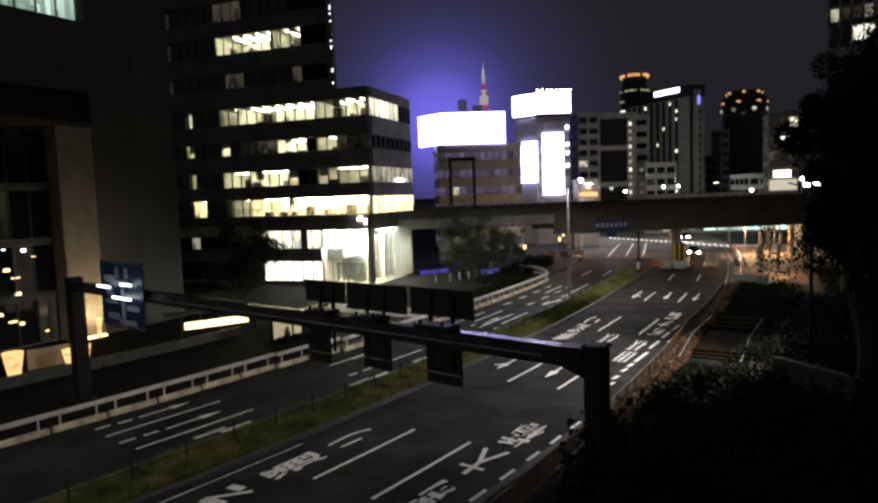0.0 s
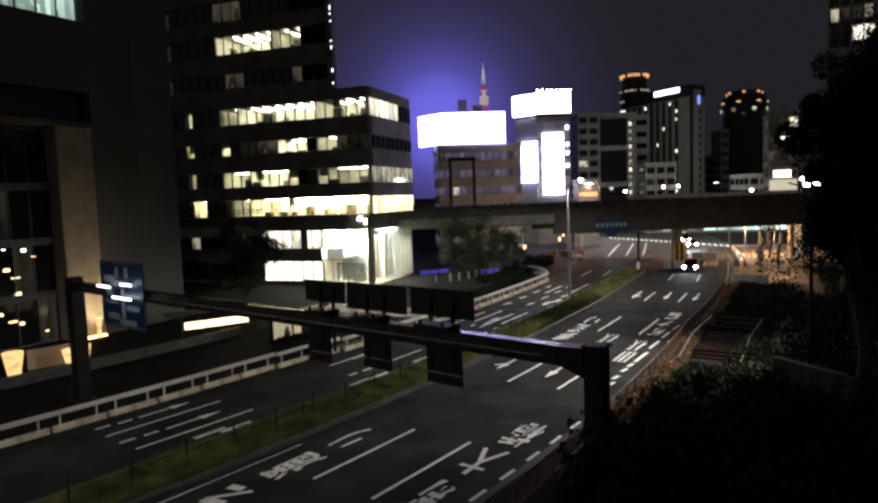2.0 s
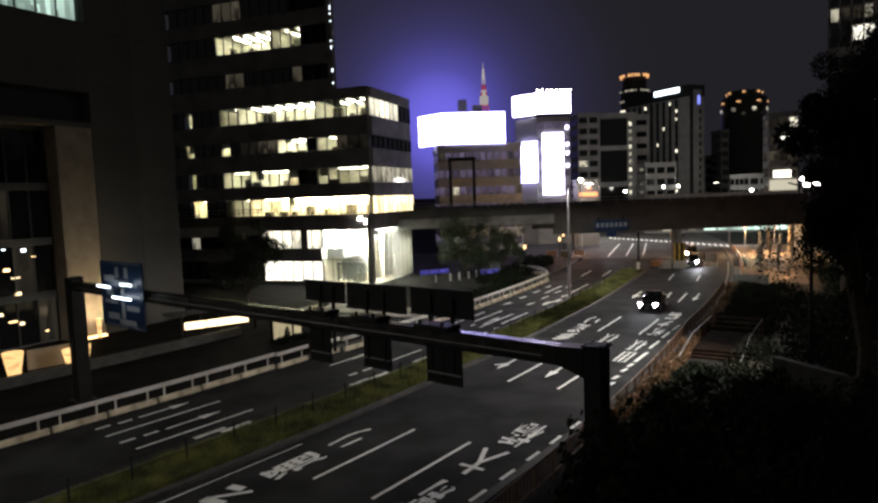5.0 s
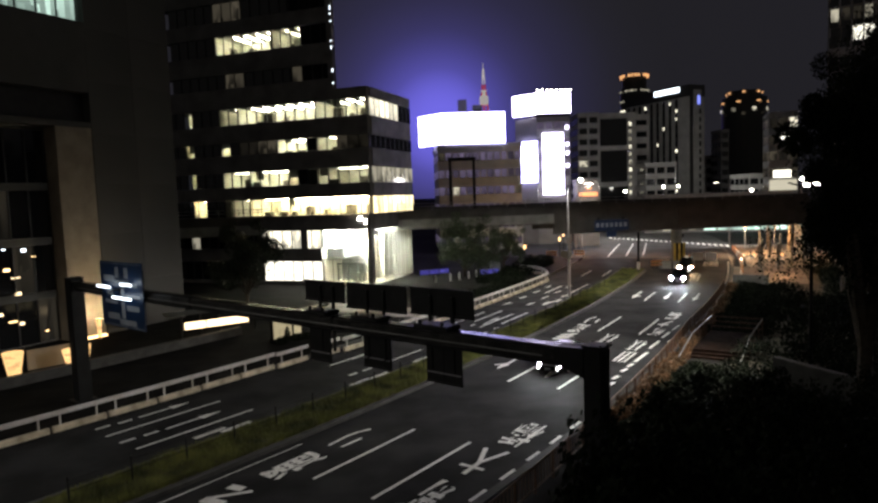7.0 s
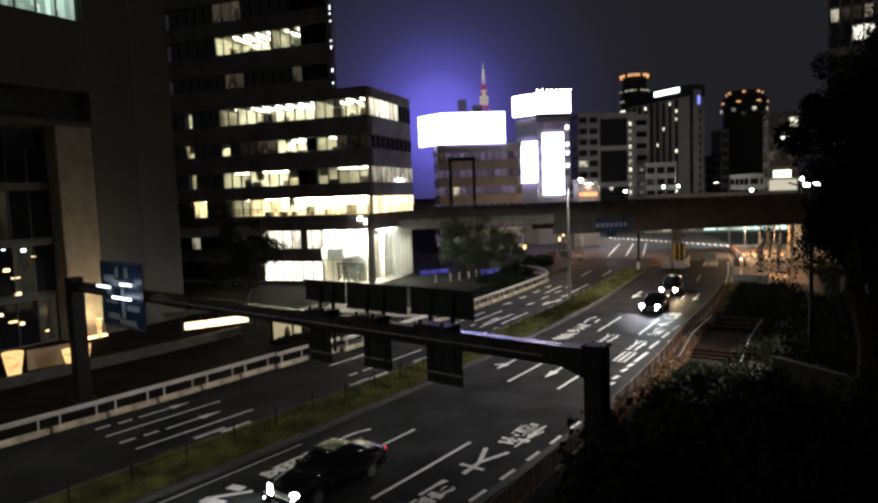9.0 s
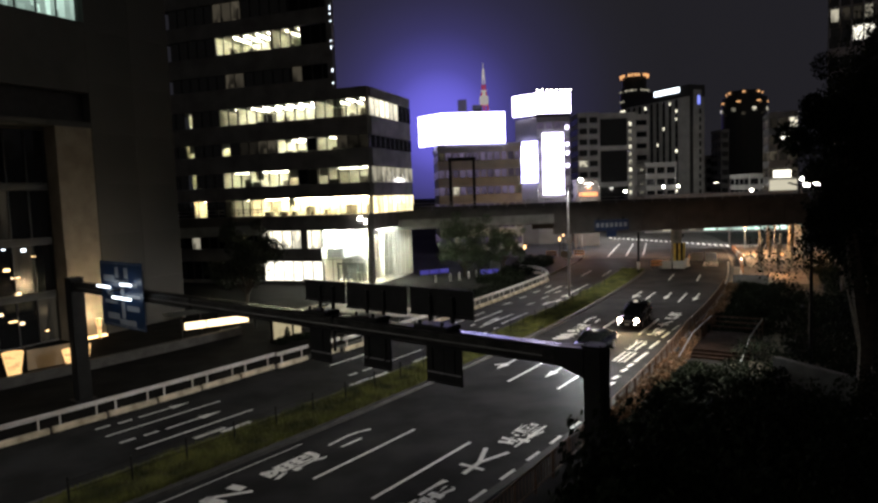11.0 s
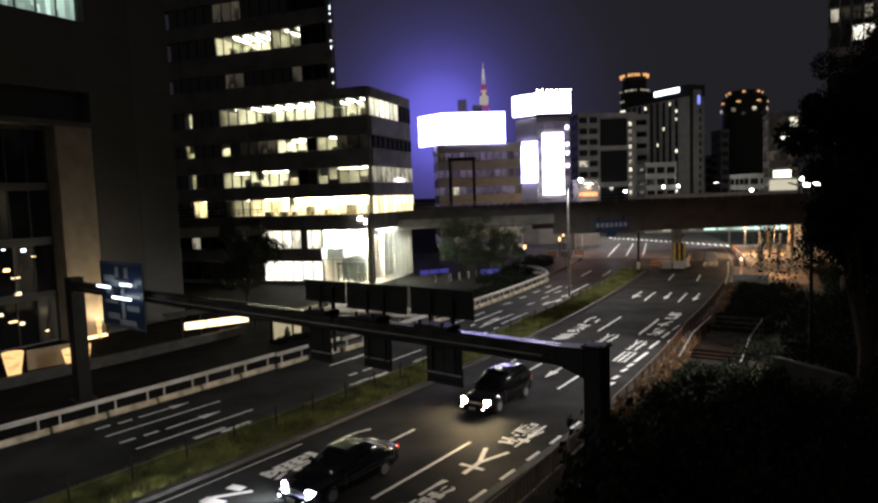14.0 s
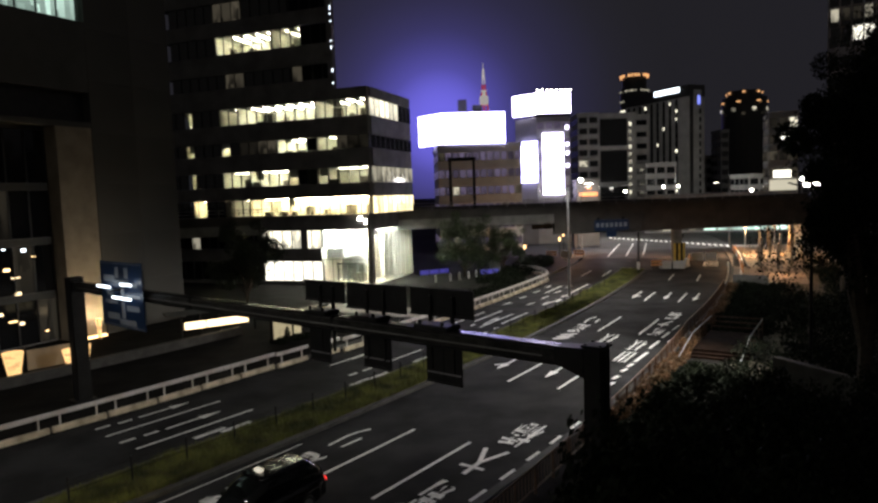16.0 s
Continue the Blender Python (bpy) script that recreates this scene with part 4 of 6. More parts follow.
# ---- buildings beyond the overpass ----
def block(name, label, cx, cy, rz, w, d, h, material, storeys=0, bay=3.0, pane=DARK_GLASS, lit=(), win=0.55, vertical=False):
    """A building with its own windows on the front and one side; origin at the front middle, front facing the avenue."""
    t = thing(name, label, "building", pose(cx, cy, 0, 0, 0, rz))
    boxed("wall", -w / 2, w / 2, 0, d, -0.1, h, material, t)
    boxed("roof_parapet", -w / 2 - 0.15, w / 2 + 0.15, -0.15, d + 0.15, h, h + 0.8, material, t)
    rng = random.Random(int(cx * 10 + cy))
    if storeys:
        sh = h / storeys
        nb = max(1, int(w / bay))
        for k in range(storeys):
            z0 = k * sh + sh * 0.28
            z1 = z0 + sh * win
            if h > 20 and z1 < 6:
                continue
            for i in range(nb):
                a = -w / 2 + (i + 0.1) * w / nb
                m = pane if rng.random() > 0.07 or not lit else rng.choice(lit)
                piece("window", m, t, a, a + w / nb * 0.8, -0.06, 0.02, z0, z1)
            ns = max(1, int(d / bay))
            for i in range(ns):
                a = (i + 0.1) * d / ns
                for x in (-w / 2, w / 2):
                    piece("window", pane, t, x - 0.06, x + 0.06, a, a + d / ns * 0.8, z0, z1)
            if not vertical:
                piece("sill", material, t, -w / 2, w / 2, -0.16, 0.0, z1 + 0.04, z1 + 0.3)
    return t


# building with the wide screen
led = block("screen_building", "pale banded office block under a huge lit screen", 8.3, 125, 3, 15.8, 16, 19.3, WHITE_TILE, 6, 1.25, PANE_HAZE, (PANE_DIM, PANE_MID), win=0.46)
scr = thing("led_screen", "huge glowing white screen on the roof", "screen", pose(8.3, 125, 0, 0, 0, 2.0))
boxed("front_screen", -7.0, 4.9, -0.4, -0.1, 20.1, 25.85, SCREEN, scr)
side = boxed("side_screen", -0.15, 0.15, 0, 6.6, 20.1, 25.85, SCREEN, scr)
side.matrix_basis = pose(-7.1, -0.25, 0, 0, 0, 38)
boxed("backing", -6.8, 4.8, 0.0, 3.4, 19.9, 25.7, DARK_STEEL, scr)
for x in (-6, -1, 4):
    boxed("support", x - 0.2, x + 0.2, 0.5, 3.0, 19.3, 20.0, DARK_STEEL, scr)
plant = thing("roof_plant", "grey plant boxes on the roof", "roof plant", pose(8.3, 132, 0))
boxed("tank", -3.5, -1.8, 0, 2, 19.4, 29.3, GREY_TILE, plant)
boxed("tank", -0.6, 1.2, 0, 2, 19.4, 28.2, GREY_TILE, plant)
frame_arch = thing("signal_frame", "dark steel portal frame above the overpass", "frame", pose(2.0, 95, 0))
for x in (0.0, 3.4):
    boxed("leg", x - 0.2, x + 0.2, -0.2, 0.2, 8.0, 15.6, DARK_STEEL, frame_arch)
boxed("lintel", -0.3, 3.7, -0.25, 0.25, 15.4, 15.9, DARK_STEEL, frame_arch)
# corner tower with screens
tw = block("screen_tower", "slim corner building covered with lit screens", 24.1, 135.1, 2, 6.9, 12, 25.6, GREY_TILE, 8, 1.6, PANE_HAZE, win=0.4)
wing = boxed("wing", 0.2, 7.0, 0.1, 5.2, -0.1, 25.6, GREY_TILE, tw)
wing.matrix_basis = pose(-3.5, 0.0, 0, 0, 0, 47)
s2 = thing("led_screen", "glowing screens on the corner tower", "screen", pose(22.6, 135, 0, 0, 0, 2))
boxed("top_screen", -2.0, 5.0, -0.5, -0.2, 26.4, 30.5, SCREEN_WHITE, s2)
sd = boxed("top_side_screen", -0.15, 0.15, 0, 5.5, 26.2, 30.4, SCREEN_WHITE, s2)
sd.matrix_basis = pose(-2.1, -0.35, 0, 0, 0, 47)
boxed("tall_screen", -0.8, 3.4, -0.5, -0.2, 10.0, 22.4, SCREEN_WHITE, s2)
sd = boxed("side_screen", -0.15, 0.15, 0, 4.6, 12.6, 20.9, SCREEN, s2)
sd.matrix_basis = pose(-2.0, -0.35, 0, 0, 0, 47)
for z in (23.2, 19.8, 18.0, 15.5):
    boxed("sign_box", 4.0, 4.5, -0.4, -0.1, z, z + 0.6, SCREEN_WHITE, s2)
boxed("backing", -2.1, 4.9, -0.2, 2.0, 25.7, 30.2, DARK_STEEL, s2)
for k in range(8):
    boxed("flood_lamp", -1.9 + 0.95 * k, -1.55 + 0.95 * k, -1.0, -0.7, 30.75, 31.0, LAMP, s2, bevel=0.03)
    boxed("lamp_arm", -1.76 + 0.95 * k, -1.7 + 0.95 * k, -0.95, 0.3, 30.5, 30.75, DARK_STEEL, s2)
orange_shop = thing("shop_sign", "orange glowing shop canopy seen over the overpass", "sign", pose(28.2, 125, 0, 0, 0, 3))
boxed("wall", -1.6, 2.6, 0.1, 3.0, -0.1, 12.6, GREY_TILE, orange_shop)
boxed("canopy_light", -1.2, 2.2, -0.3, 0.1, 9.5, 10.2, ORANGE_SIGN, orange_shop)
boxed("canopy_light", 0.2, 1.0, -0.3, 0.1, 10.8, 11.2, ORANGE_SIGN, orange_shop)
# far blocks
of1 = block("office_block", "pale office block with banded balconies", 48.5, 210, -2, 6.5, 18, 34.2, WHITE_TILE, 10, 2.2, DARK_GLASS, (PANE_MID,))
of2 = block("office_block", "pale office block with a dark glass front", 58.0, 211, -2, 12, 18, 34.0, WHITE_TILE, 0)
for z0, z1 in ((6, 11.5), (13, 23), (24.5, 33)):
    boxed("dark_front", -5.5, 3.0, -0.1, 0.05, z0, z1, DARK_GLASS, of2)
for k in range(10):
    piece("stair_light", PANE_BRIGHT if k % 3 == 0 else PANE_MID, of2, 3.6, 4.4, -0.1, 0.05, 9 + 2.4 * k, 10.2 + 2.4 * k)
of3 = block("office_block", "striped pale office block", 65.0, 214, -2, 8.0, 16, 33.6, WHITE_TILE, 9, 7.5, DARK_GLASS, (PANE_MID,), win=0.45)
of4 = block("low_building", "low pale building above the overpass", 68.0, 200, -2, 9, 10, 17.5, WHITE_TILE, 5, 3, DARK_GLASS, (PANE_BRIGHT,))
hotel = thing("hotel_tower", "pale hotel slab with vertical window stripes", "building", pose(73, 254, 0, 0, 0, -63.8))
boxed("wall", 0, 31.2, 0, 7, -0.1, 43, WHITE_TILE, hotel)
boxed("side_wall", 31.2, 31.5, 1.6, 5.2, -0.1, 43.5, WHITE_TILE, hotel)
boxed("roof_band", -0.2, 31.4, -0.3, 7, 41.3, 45.2, MULLION, hotel)
boxed("recess", 31.2, 31.3, 0.0, 1.6, -0.1, 44, MULLION, hotel)
boxed("roof_sign", 15.5, 27.0, -0.6, -0.3, 43.2, 44.9, COOL_LAMP, hotel, "glowing white roof sign")
boxed("side_sign", 31.5, 31.8, 3.4, 4.4, 38.6, 41.6, BLUE_LAMP, hotel, "small blue glowing sign")
rng = random.Random(4)
for i in range(9):
    x = 1.2 + 2.95 * i
    for k in range(12):
        lit = rng.random() < 0.1
        piece("window", DARK_GLASS, hotel, x, x + 1.15, -0.06, 0.02, 8.0 + 2.75 * k, 10.65 + 2.75 * k)
        if lit:
            piece("lit_window", PANE_BRIGHT, hotel, x + 0.1, x + 1.0, -0.1, -0.065, 8.9 + 2.75 * k, 10.0 + 2.75 * k)
for k in range(12):
    piece("window", DARK_GLASS, hotel, 31.45, 31.55, 4.2, 5.0, 8.0 + 2.75 * k, 9.6 + 2.75 * k)
low = block("low_building", "dim grey block behind the overpass", 108.5, 262, 0, 9, 12, 22, GREY_TILE, 6, 2.5, DARK_GLASS, (PANE_DIM,))
block("low_building", "dim grey block behind the overpass", 96, 190, 0, 12, 12, 13, WHITE_TILE, 4, 2.5, DARK_GLASS, (PANE_MID,))
block("low_building", "dim grey roofs beside the hotel", 109.3, 250, 0, 3, 9, 31, GREY_TILE, 9, 2.5, DARK_GLASS, (PANE_DIM,))


def round_tower(name, label, x, y, r, h, rings, material=MULLION, skip=5):
    t = thing(name, label, "building", pose(x, y, 0))
    bm = bmesh.new()
    tube(bm, (0, 0, -0.1), (0, 0, h), r, sides=24)
    part("shaft", bm, material, t)
    for z, th, m, rr in rings:
        if m is MULLION:
            part("drum", tube(bmesh.new(), (0, 0, z), (0, 0, z + th), r * rr, sides=24), m, t)
            continue
        for i in range(28):
            if (i * 7 + int(z)) % skip < (1 if skip > 4 else skip - 1):
                continue
            a = i * math.tau / 28
            ob = piece("lit_bay", m, t, 0, 0.5, -r * rr * 0.09, r * rr * 0.09, z, z + th)
            ob.location = (r * rr * math.cos(a), r * rr * math.sin(a), z + th / 2)
            ob.rotation_euler = (0, 0, a)
    return t


round_tower("crowned_tower", "round tower with an orange lit crown", 120.5, 400, 8.2, 70, ((76.5, 1.6, ORANGE_LAMP, 1.0), (70.0, 7.5, MULLION, 0.85), (68, 0.8, PANE_MID, 1.02), (62, 0.8, PANE_MID, 1.02), (56, 1.4, PANE_BRIGHT, 1.02)))
round_tower("crowned_tower", "round dark tower with glowing top floors", 163, 350, 11, 56, ((58.0, 0.9, ORANGE_LAMP, 0.8), (48.5, 1.8, PANE_MID, 1.02), (46.5, 1.2, PANE_DIM, 1.02), (56.0, 3.4, MULLION, 0.75), (53, 0.8, ORANGE_LAMP, 1.02)), skip=4)
rb = block("corner_building", "narrow building with lit shop floors", 78.8, 150, -20, 6, 10, 26, GREY_TILE, 7, 2.0, PANE_DIM, (PANE_BRIGHT,))
boxed("lit_floor", -2.0, 1.6, -0.3, -0.1, 12.0, 13.6, PANE_LOBBY, rb)
boxed("lit_floor", -2.8, 2.8, -0.3, -0.1, 7.5, 11.5, PANE_MID, rb)
boxed("lit_floor", -0.5, 1.6, -0.3, -0.1, 20.5, 22.0, PANE_LOBBY, rb)
rt = block("glass_tower", "tall dark tower with a few bright floors", 86, 130, -35, 16, 14, 60, SPANDREL, 15, 1.9, DARK_GLASS)
for i in range(8):
    piece("lit_window", PANE_DIM if i % 3 else PANE_MID, rt, -7.5 + 1.9 * i, -6.2 + 1.9 * i, -0.25, -0.1, 42.2, 44.6)
    piece("lit_window", PANE_LOBBY if i in (2, 3, 5, 6) else DARK_GLASS, rt, -7.5 + 1.9 * i, -5.9 + 1.9 * i, -0.25, -0.1, 38.2, 40.9)
# lattice mast
mast = thing("broadcast_tower", "distant red and white lattice broadcast tower", "tower", pose(67.8, 900, -10))
legs = [(-1, -1), (1, -1), (1, 1), (-1, 1)]
prof = [(0, 38), (60, 16), (120, 6.5), (145, 4.2), (150, 3.8), (168, 1.8), (188, 0.6)]
for i, ((z0, w0), (z1, w1)) in enumerate(zip(prof, prof[1:])):
    bm = bmesh.new()
    for k in range(4):
        a, b = legs[k], legs[(k + 1) % 4]
        tube(bm, (a[0] * w0, a[1] * w0, z0), (a[0] * w1, a[1] * w1, z1), 0.8, sides=4)
        tube(bm, (a[0] * w0, a[1] * w0, z0), (b[0] * w1, b[1] * w1, z1), 0.5, sides=4)
        tube(bm, (b[0] * w0, b[1] * w0, z0), (a[0] * w1, a[1] * w1, z1), 0.5, sides=4)
    part("lattice", bm, WHITE_PAINT_LIT if i == 5 else RED_PAINT_LIT, mast)
boxed("deck", -5.5, 5.5, -5.5, 5.5, 141, 152, WHITE_PAINT_LIT, mast)
boxed("deck", -3.5, 3.5, -3.5, 3.5, 152, 160, WHITE_PAINT_LIT, mast)
part("aerial", tube(bmesh.new(), (0, 0, 186), (0, 0, 197), 0.7, 0.2), WHITE_PAINT_LIT, mast)


# ---- trees ----
LEAF_STREET = mat("leaf_street", (0.02, 0.028, 0.012), 0.7, vary=0.5, scale=0.8)
def tree(x, y, height, spread, trunk_h, seed, leaf_mat, label, leaves=2600, size=0.15, ground_z=0.13):
    rng = np.random.default_rng(seed)
    t = thing("tree", label, "tree", pose(x, y, ground_z))
    bm = bmesh.new()
    tube(bm, (0, 0, 0), (0.05, 0.02, trunk_h), 0.03 * height * 0.6, 0.014 * height)
    tips = []
    for k in range(9):
        a, r, z = k * 2.4 + rng.uniform(0, 1), spread * rng.uniform(0.25, 0.75), trunk_h + (height - trunk_h) * rng.uniform(0.15, 0.85)
        tip = Vector((r * math.cos(a), r * math.sin(a), z))
        tube(bm, (0.05, 0.02, trunk_h * rng.uniform(0.6, 1.0)), tip, 0.012 * height, 0.01, 5)
        tips.append(tip)
    part("trunk", bm, BARK, t)
    verts, faces = [], []
    clumps = [(tips[int(rng.integers(len(tips)))] + Vector(rng.normal(0, spread * 0.22, 3)), spread * rng.uniform(0.14, 0.32)) for _ in range(64)]
    for _ in range(leaves):
        c, r = clumps[int(rng.integers(len(clumps)))]
        d = rng.normal(0, 1, 3)
        d = d / np.linalg.norm(d) * r * rng.uniform(0.3, 1.1) ** 0.5
        p = c + Vector(d)
        n = Vector(rng.normal(0, 1, 3)).normalized()
        u = n.orthogonal().normalized() * size * rng.uniform(0.6, 1.3)
        v = n.cross(u) * 0.6
        i = len(verts)
        verts += [p - u, p - v, p + u, p + v]
        faces.append((i, i + 1, i + 2, i + 3))
    me = bpy.data.meshes.new("crown")
    me.from_pydata(verts, [], faces)
    me.materials.append(leaf_mat)
    ob = new("crown", me)
    ob.parent = t
    return t


tree(-19.6, 66, 9.2, 3.5, 1.6, 11, LEAF_STREET, "small leafy street tree before the office lobby", 24000, 0.1)
tree(3.2, 83.2, 7.8, 3.3, 1.3, 12, LEAF, "round green street tree beside the overpass", 22000, 0.09)
tree(8.2, 83.6, 6.0, 2.2, 1.8, 13, LEAF, "slim green street tree beside the overpass", 11000, 0.085)
tree(34, 43, 22, 8.0, 5.0, 21, LEAF_SHADED, "tall dark tree beside the footway", 52000, 0.12)
tree(40, 52, 21, 8.0, 5.0, 22, LEAF_SHADED, "tall dark tree beside the footway", 48000, 0.12)
tree(22.5, 30, 11, 5.0, 3.0, 23, LEAF_SHADED, "dark spreading tree beside the footway", 42000, 0.075)
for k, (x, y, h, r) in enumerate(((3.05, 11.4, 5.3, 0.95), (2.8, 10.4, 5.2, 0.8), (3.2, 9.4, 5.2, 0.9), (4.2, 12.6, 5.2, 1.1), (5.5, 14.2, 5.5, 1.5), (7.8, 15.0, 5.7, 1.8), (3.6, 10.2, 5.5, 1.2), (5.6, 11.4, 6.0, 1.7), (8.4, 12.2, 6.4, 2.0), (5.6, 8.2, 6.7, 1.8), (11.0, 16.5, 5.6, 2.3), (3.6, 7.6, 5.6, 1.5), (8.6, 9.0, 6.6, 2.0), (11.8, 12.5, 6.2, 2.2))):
    tree(x, y, h, r, 2.2, 40 + k, LEAF_SHADED, "dark evergreen tree below the viewpoint", 11000, 0.062)
tree(17.4, 26.6, 17.8, 2.9, 4.5, 26, LEAF_SHADED, "tall slim dark tree beside the footway", 36000, 0.085)
tree(21.0, 26.0, 17.0, 3.6, 4.5, 27, LEAF_SHADED, "tall dark tree on the planted bank", 40000, 0.09)
tree(36.0, 58, 18.5, 2.9, 4.0, 28, LEAF_SHADED, "tall dark tree near the overpass", 34000, 0.11)
tree(39.5, 60, 14, 4.5, 4.0, 24, LEAF_SHADED, "dark tree next to the overpass", 34000, 0.1)
tree(33, 34, 17, 7.0, 4.0, 25, LEAF_SHADED, "dark dense tree beside the footway", 54000, 0.1)


# Leaf colour browned to carry the warm light on the kerb shrubs.
LEAF_WARM = mat("leaf_warm", (0.17, 0.085, 0.035), 0.8, vary=0.6, scale=1.5, tint=(0.09, 0.055, 0.02))


def shrubs(name, seed, spots, label, dense=1.0, leaf=None):
    rng = np.random.default_rng(seed)
    verts, faces = [], []
    for x, y, r, h in spots:
        for _ in range(int((330 * r * r * max(1.0, h / 2.5) + 150) * dense)):
            d = rng.normal(0, 1, 3)
            d /= np.linalg.norm(d)
            k = rng.uniform(0.55, 1.08)
            p = Vector((x + d[0] * r * k, y + d[1] * r * k, max(0.2, h * 0.5 + d[2] * h * 0.55 * k)))
            n = Vector(rng.normal(0, 1, 3)).normalized()
            u = n.orthogonal().normalized() * rng.uniform(0.05, 0.12)
            v = n.cross(u) * 0.55
            i = len(verts)
            verts += [p - u, p - v, p + u, p + v]
            faces.append((i, i + 1, i + 2, i + 3))
    me = bpy.data.meshes.new(name)
    me.from_pydata(verts, [], faces)
    me.materials.append(leaf or LEAF_SHADED)
    return tagged(new(name, me), label, "shrubs", kind="stuff")


hedge_spots = []
rng = random.Random(9)
for s in range(-6, 34, 2):
    for o in np.arange(8.2, 19.5, 1.9):
        p = on_road(s + rng.uniform(-0.6, 0.6), float(o) + rng.uniform(-0.5, 0.5) + max(0, s - 22) * 0.12)
        if p.length < 8.5 or s > 24:
            continue
        hedge_spots.append((p.x, p.y, rng.uniform(1.1, 1.6), rng.uniform(1.9, 3.1)))
for s in range(26, 84, 3):
    for o in (8.6, 10.8, 13.2, 16.0, 19.5, 23.5):
        if 38 < s < 49 and o < 9 or s > 64 and o < 12:
            continue
        p = on_road(s + rng.uniform(-1, 1), o + rng.uniform(-0.7, 0.7))
        hedge_spots.append((p.x, p.y, rng.uniform(1.2, 1.9), rng.uniform(0.9, 2.2)))
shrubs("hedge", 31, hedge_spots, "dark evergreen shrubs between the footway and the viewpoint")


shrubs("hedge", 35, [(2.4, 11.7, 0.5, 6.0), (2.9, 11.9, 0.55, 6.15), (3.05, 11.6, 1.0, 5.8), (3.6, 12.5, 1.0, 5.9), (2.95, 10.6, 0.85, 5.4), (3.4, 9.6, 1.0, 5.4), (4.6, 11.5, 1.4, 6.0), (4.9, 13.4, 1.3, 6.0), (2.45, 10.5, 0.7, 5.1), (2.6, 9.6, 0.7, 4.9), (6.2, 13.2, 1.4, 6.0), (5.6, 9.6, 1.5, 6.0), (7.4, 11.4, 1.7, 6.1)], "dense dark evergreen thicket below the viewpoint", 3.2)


cover_spots = []
for s in range(24, 71):
    for o in (4.7, 5.6, 6.5, 7.6):
        if 37 < s < 47 or o < rail_offset(s) + 1.0:
            continue
        p = on_road(s + rng.uniform(-0.4, 0.4), o + rng.uniform(-0.3, 0.3))
        cover_spots.append((p.x, p.y, rng.uniform(0.6, 0.9), rng.uniform(0.45, 0.85)))
shrubs("ground_cover", 36, cover_spots, "low dark green ground cover behind the brown railing")
warm_spots = []
for k in range(92):
    sd = 26 + 0.48 * k
    p = on_road(sd, 3.85 + max(0.0, 46.0 - sd) * 0.03 + rng.uniform(-0.1, 0.5))
    warm_spots.append((p.x, p.y, rng.uniform(0.25, 0.42), rng.uniform(0.5, 1.05)))
shrubs("warm_shrubs", 39, warm_spots, "low shrubs along the kerb railing, browned for warm light", 1.0, LEAF_WARM)


# ---- street lamps ----
def street_lamp(s, o, power, arms=(1, -1), h=10.8, z=0.1, left=1.0, tilt=0.0):
    t = thing("street_lamp", "tall grey steel street lamp on the central strip", "street lamp", road_pose(s, o, z))
    part("pole", tube(bmesh.new(), (0, 0, -0.12), (0, 0, h), 0.13, 0.07, 10), GALV, t)
    for d in arms:
        part("arm", tube(bmesh.new(), (0, 0, h - 0.1), (1.9 * d, 0, h + 0.35), 0.05, 0.04, 8), GALV, t)
        head = bmesh.new()
        box(head, 1.7 * d, 2.6 * d, -0.16, 0.16, h + 0.3, h + 0.46, bevel=0.05)
        head = part("lamp_head", head, GALV, t)
        part("lamp_lens", box(bmesh.new(), 1.8 * d, 2.5 * d, -0.12, 0.12, h + 0.26, h + 0.296), LAMP, head)
        data = bpy.data.lights.new("street_light", "SPOT")
        data.energy, data.color, data.spot_size, data.spot_blend, data.shadow_soft_size = power, (1.0, 0.95, 0.88), radians(172 if not tilt else 112), 0.2, 0.25
        data.energy *= left if d < 0 else 1.0
        ob = new("street_light", data)
        ob.parent, ob.matrix_basis = t, pose(2.15 * d, 0, h + 0.2, tilt)
    return t


street_lamp(60.6, -10.4, 6400, left=0.5)
street_lamp(1.5, -8.4, 1050, left=0.42)
street_lamp(-34, -8.4, 9500)
street_lamp(110, -20.2, 9500, (1,), tilt=48)
street_lamp(138, -20.2, 15000, (1,))
street_lamp(122, 4.9, 9000, (-1,), z=0.0, tilt=30)
# Added lamp, head hidden by trees; its spot brightens the middle of the road.
fill_lamp = thing("street_lamp", "added lamp on a dark pole, aimed to light the road", "street lamp", pose(19.5, 34.2, 0.2))
part("pole", tube(bmesh.new(), (0, 0, 0), (0, 0, 10.1), 0.11, 0.07, 10), DARK_STEEL, fill_lamp)
part("arm", tube(bmesh.new(), (0, 0, 10.0), (-1.0, 0.5, 10.35), 0.05, 0.04, 8), DARK_STEEL, fill_lamp)
part("lamp_head", box(bmesh.new(), -0.45, 0.45, -0.16, 0.16, 10.3, 10.48, bevel=0.05), DARK_STEEL, fill_lamp)
part("lamp_lens", box(bmesh.new(), -0.4, 0.4, -0.2, 0.13, 10.14, 10.296, bevel=0.03), LAMP, fill_lamp)
data = bpy.data.lights.new("street_light", "SPOT")
data.energy, data.color, data.spot_size, data.spot_blend, data.shadow_soft_size = 18000, (1.0, 0.95, 0.88), radians(92), 0.6, 0.3
ob = new("street_light", data)
ob.parent, ob.matrix_basis = fill_lamp, look((-0.2, 0.1, 10.05), (-12.0, 3.0, 0.0))
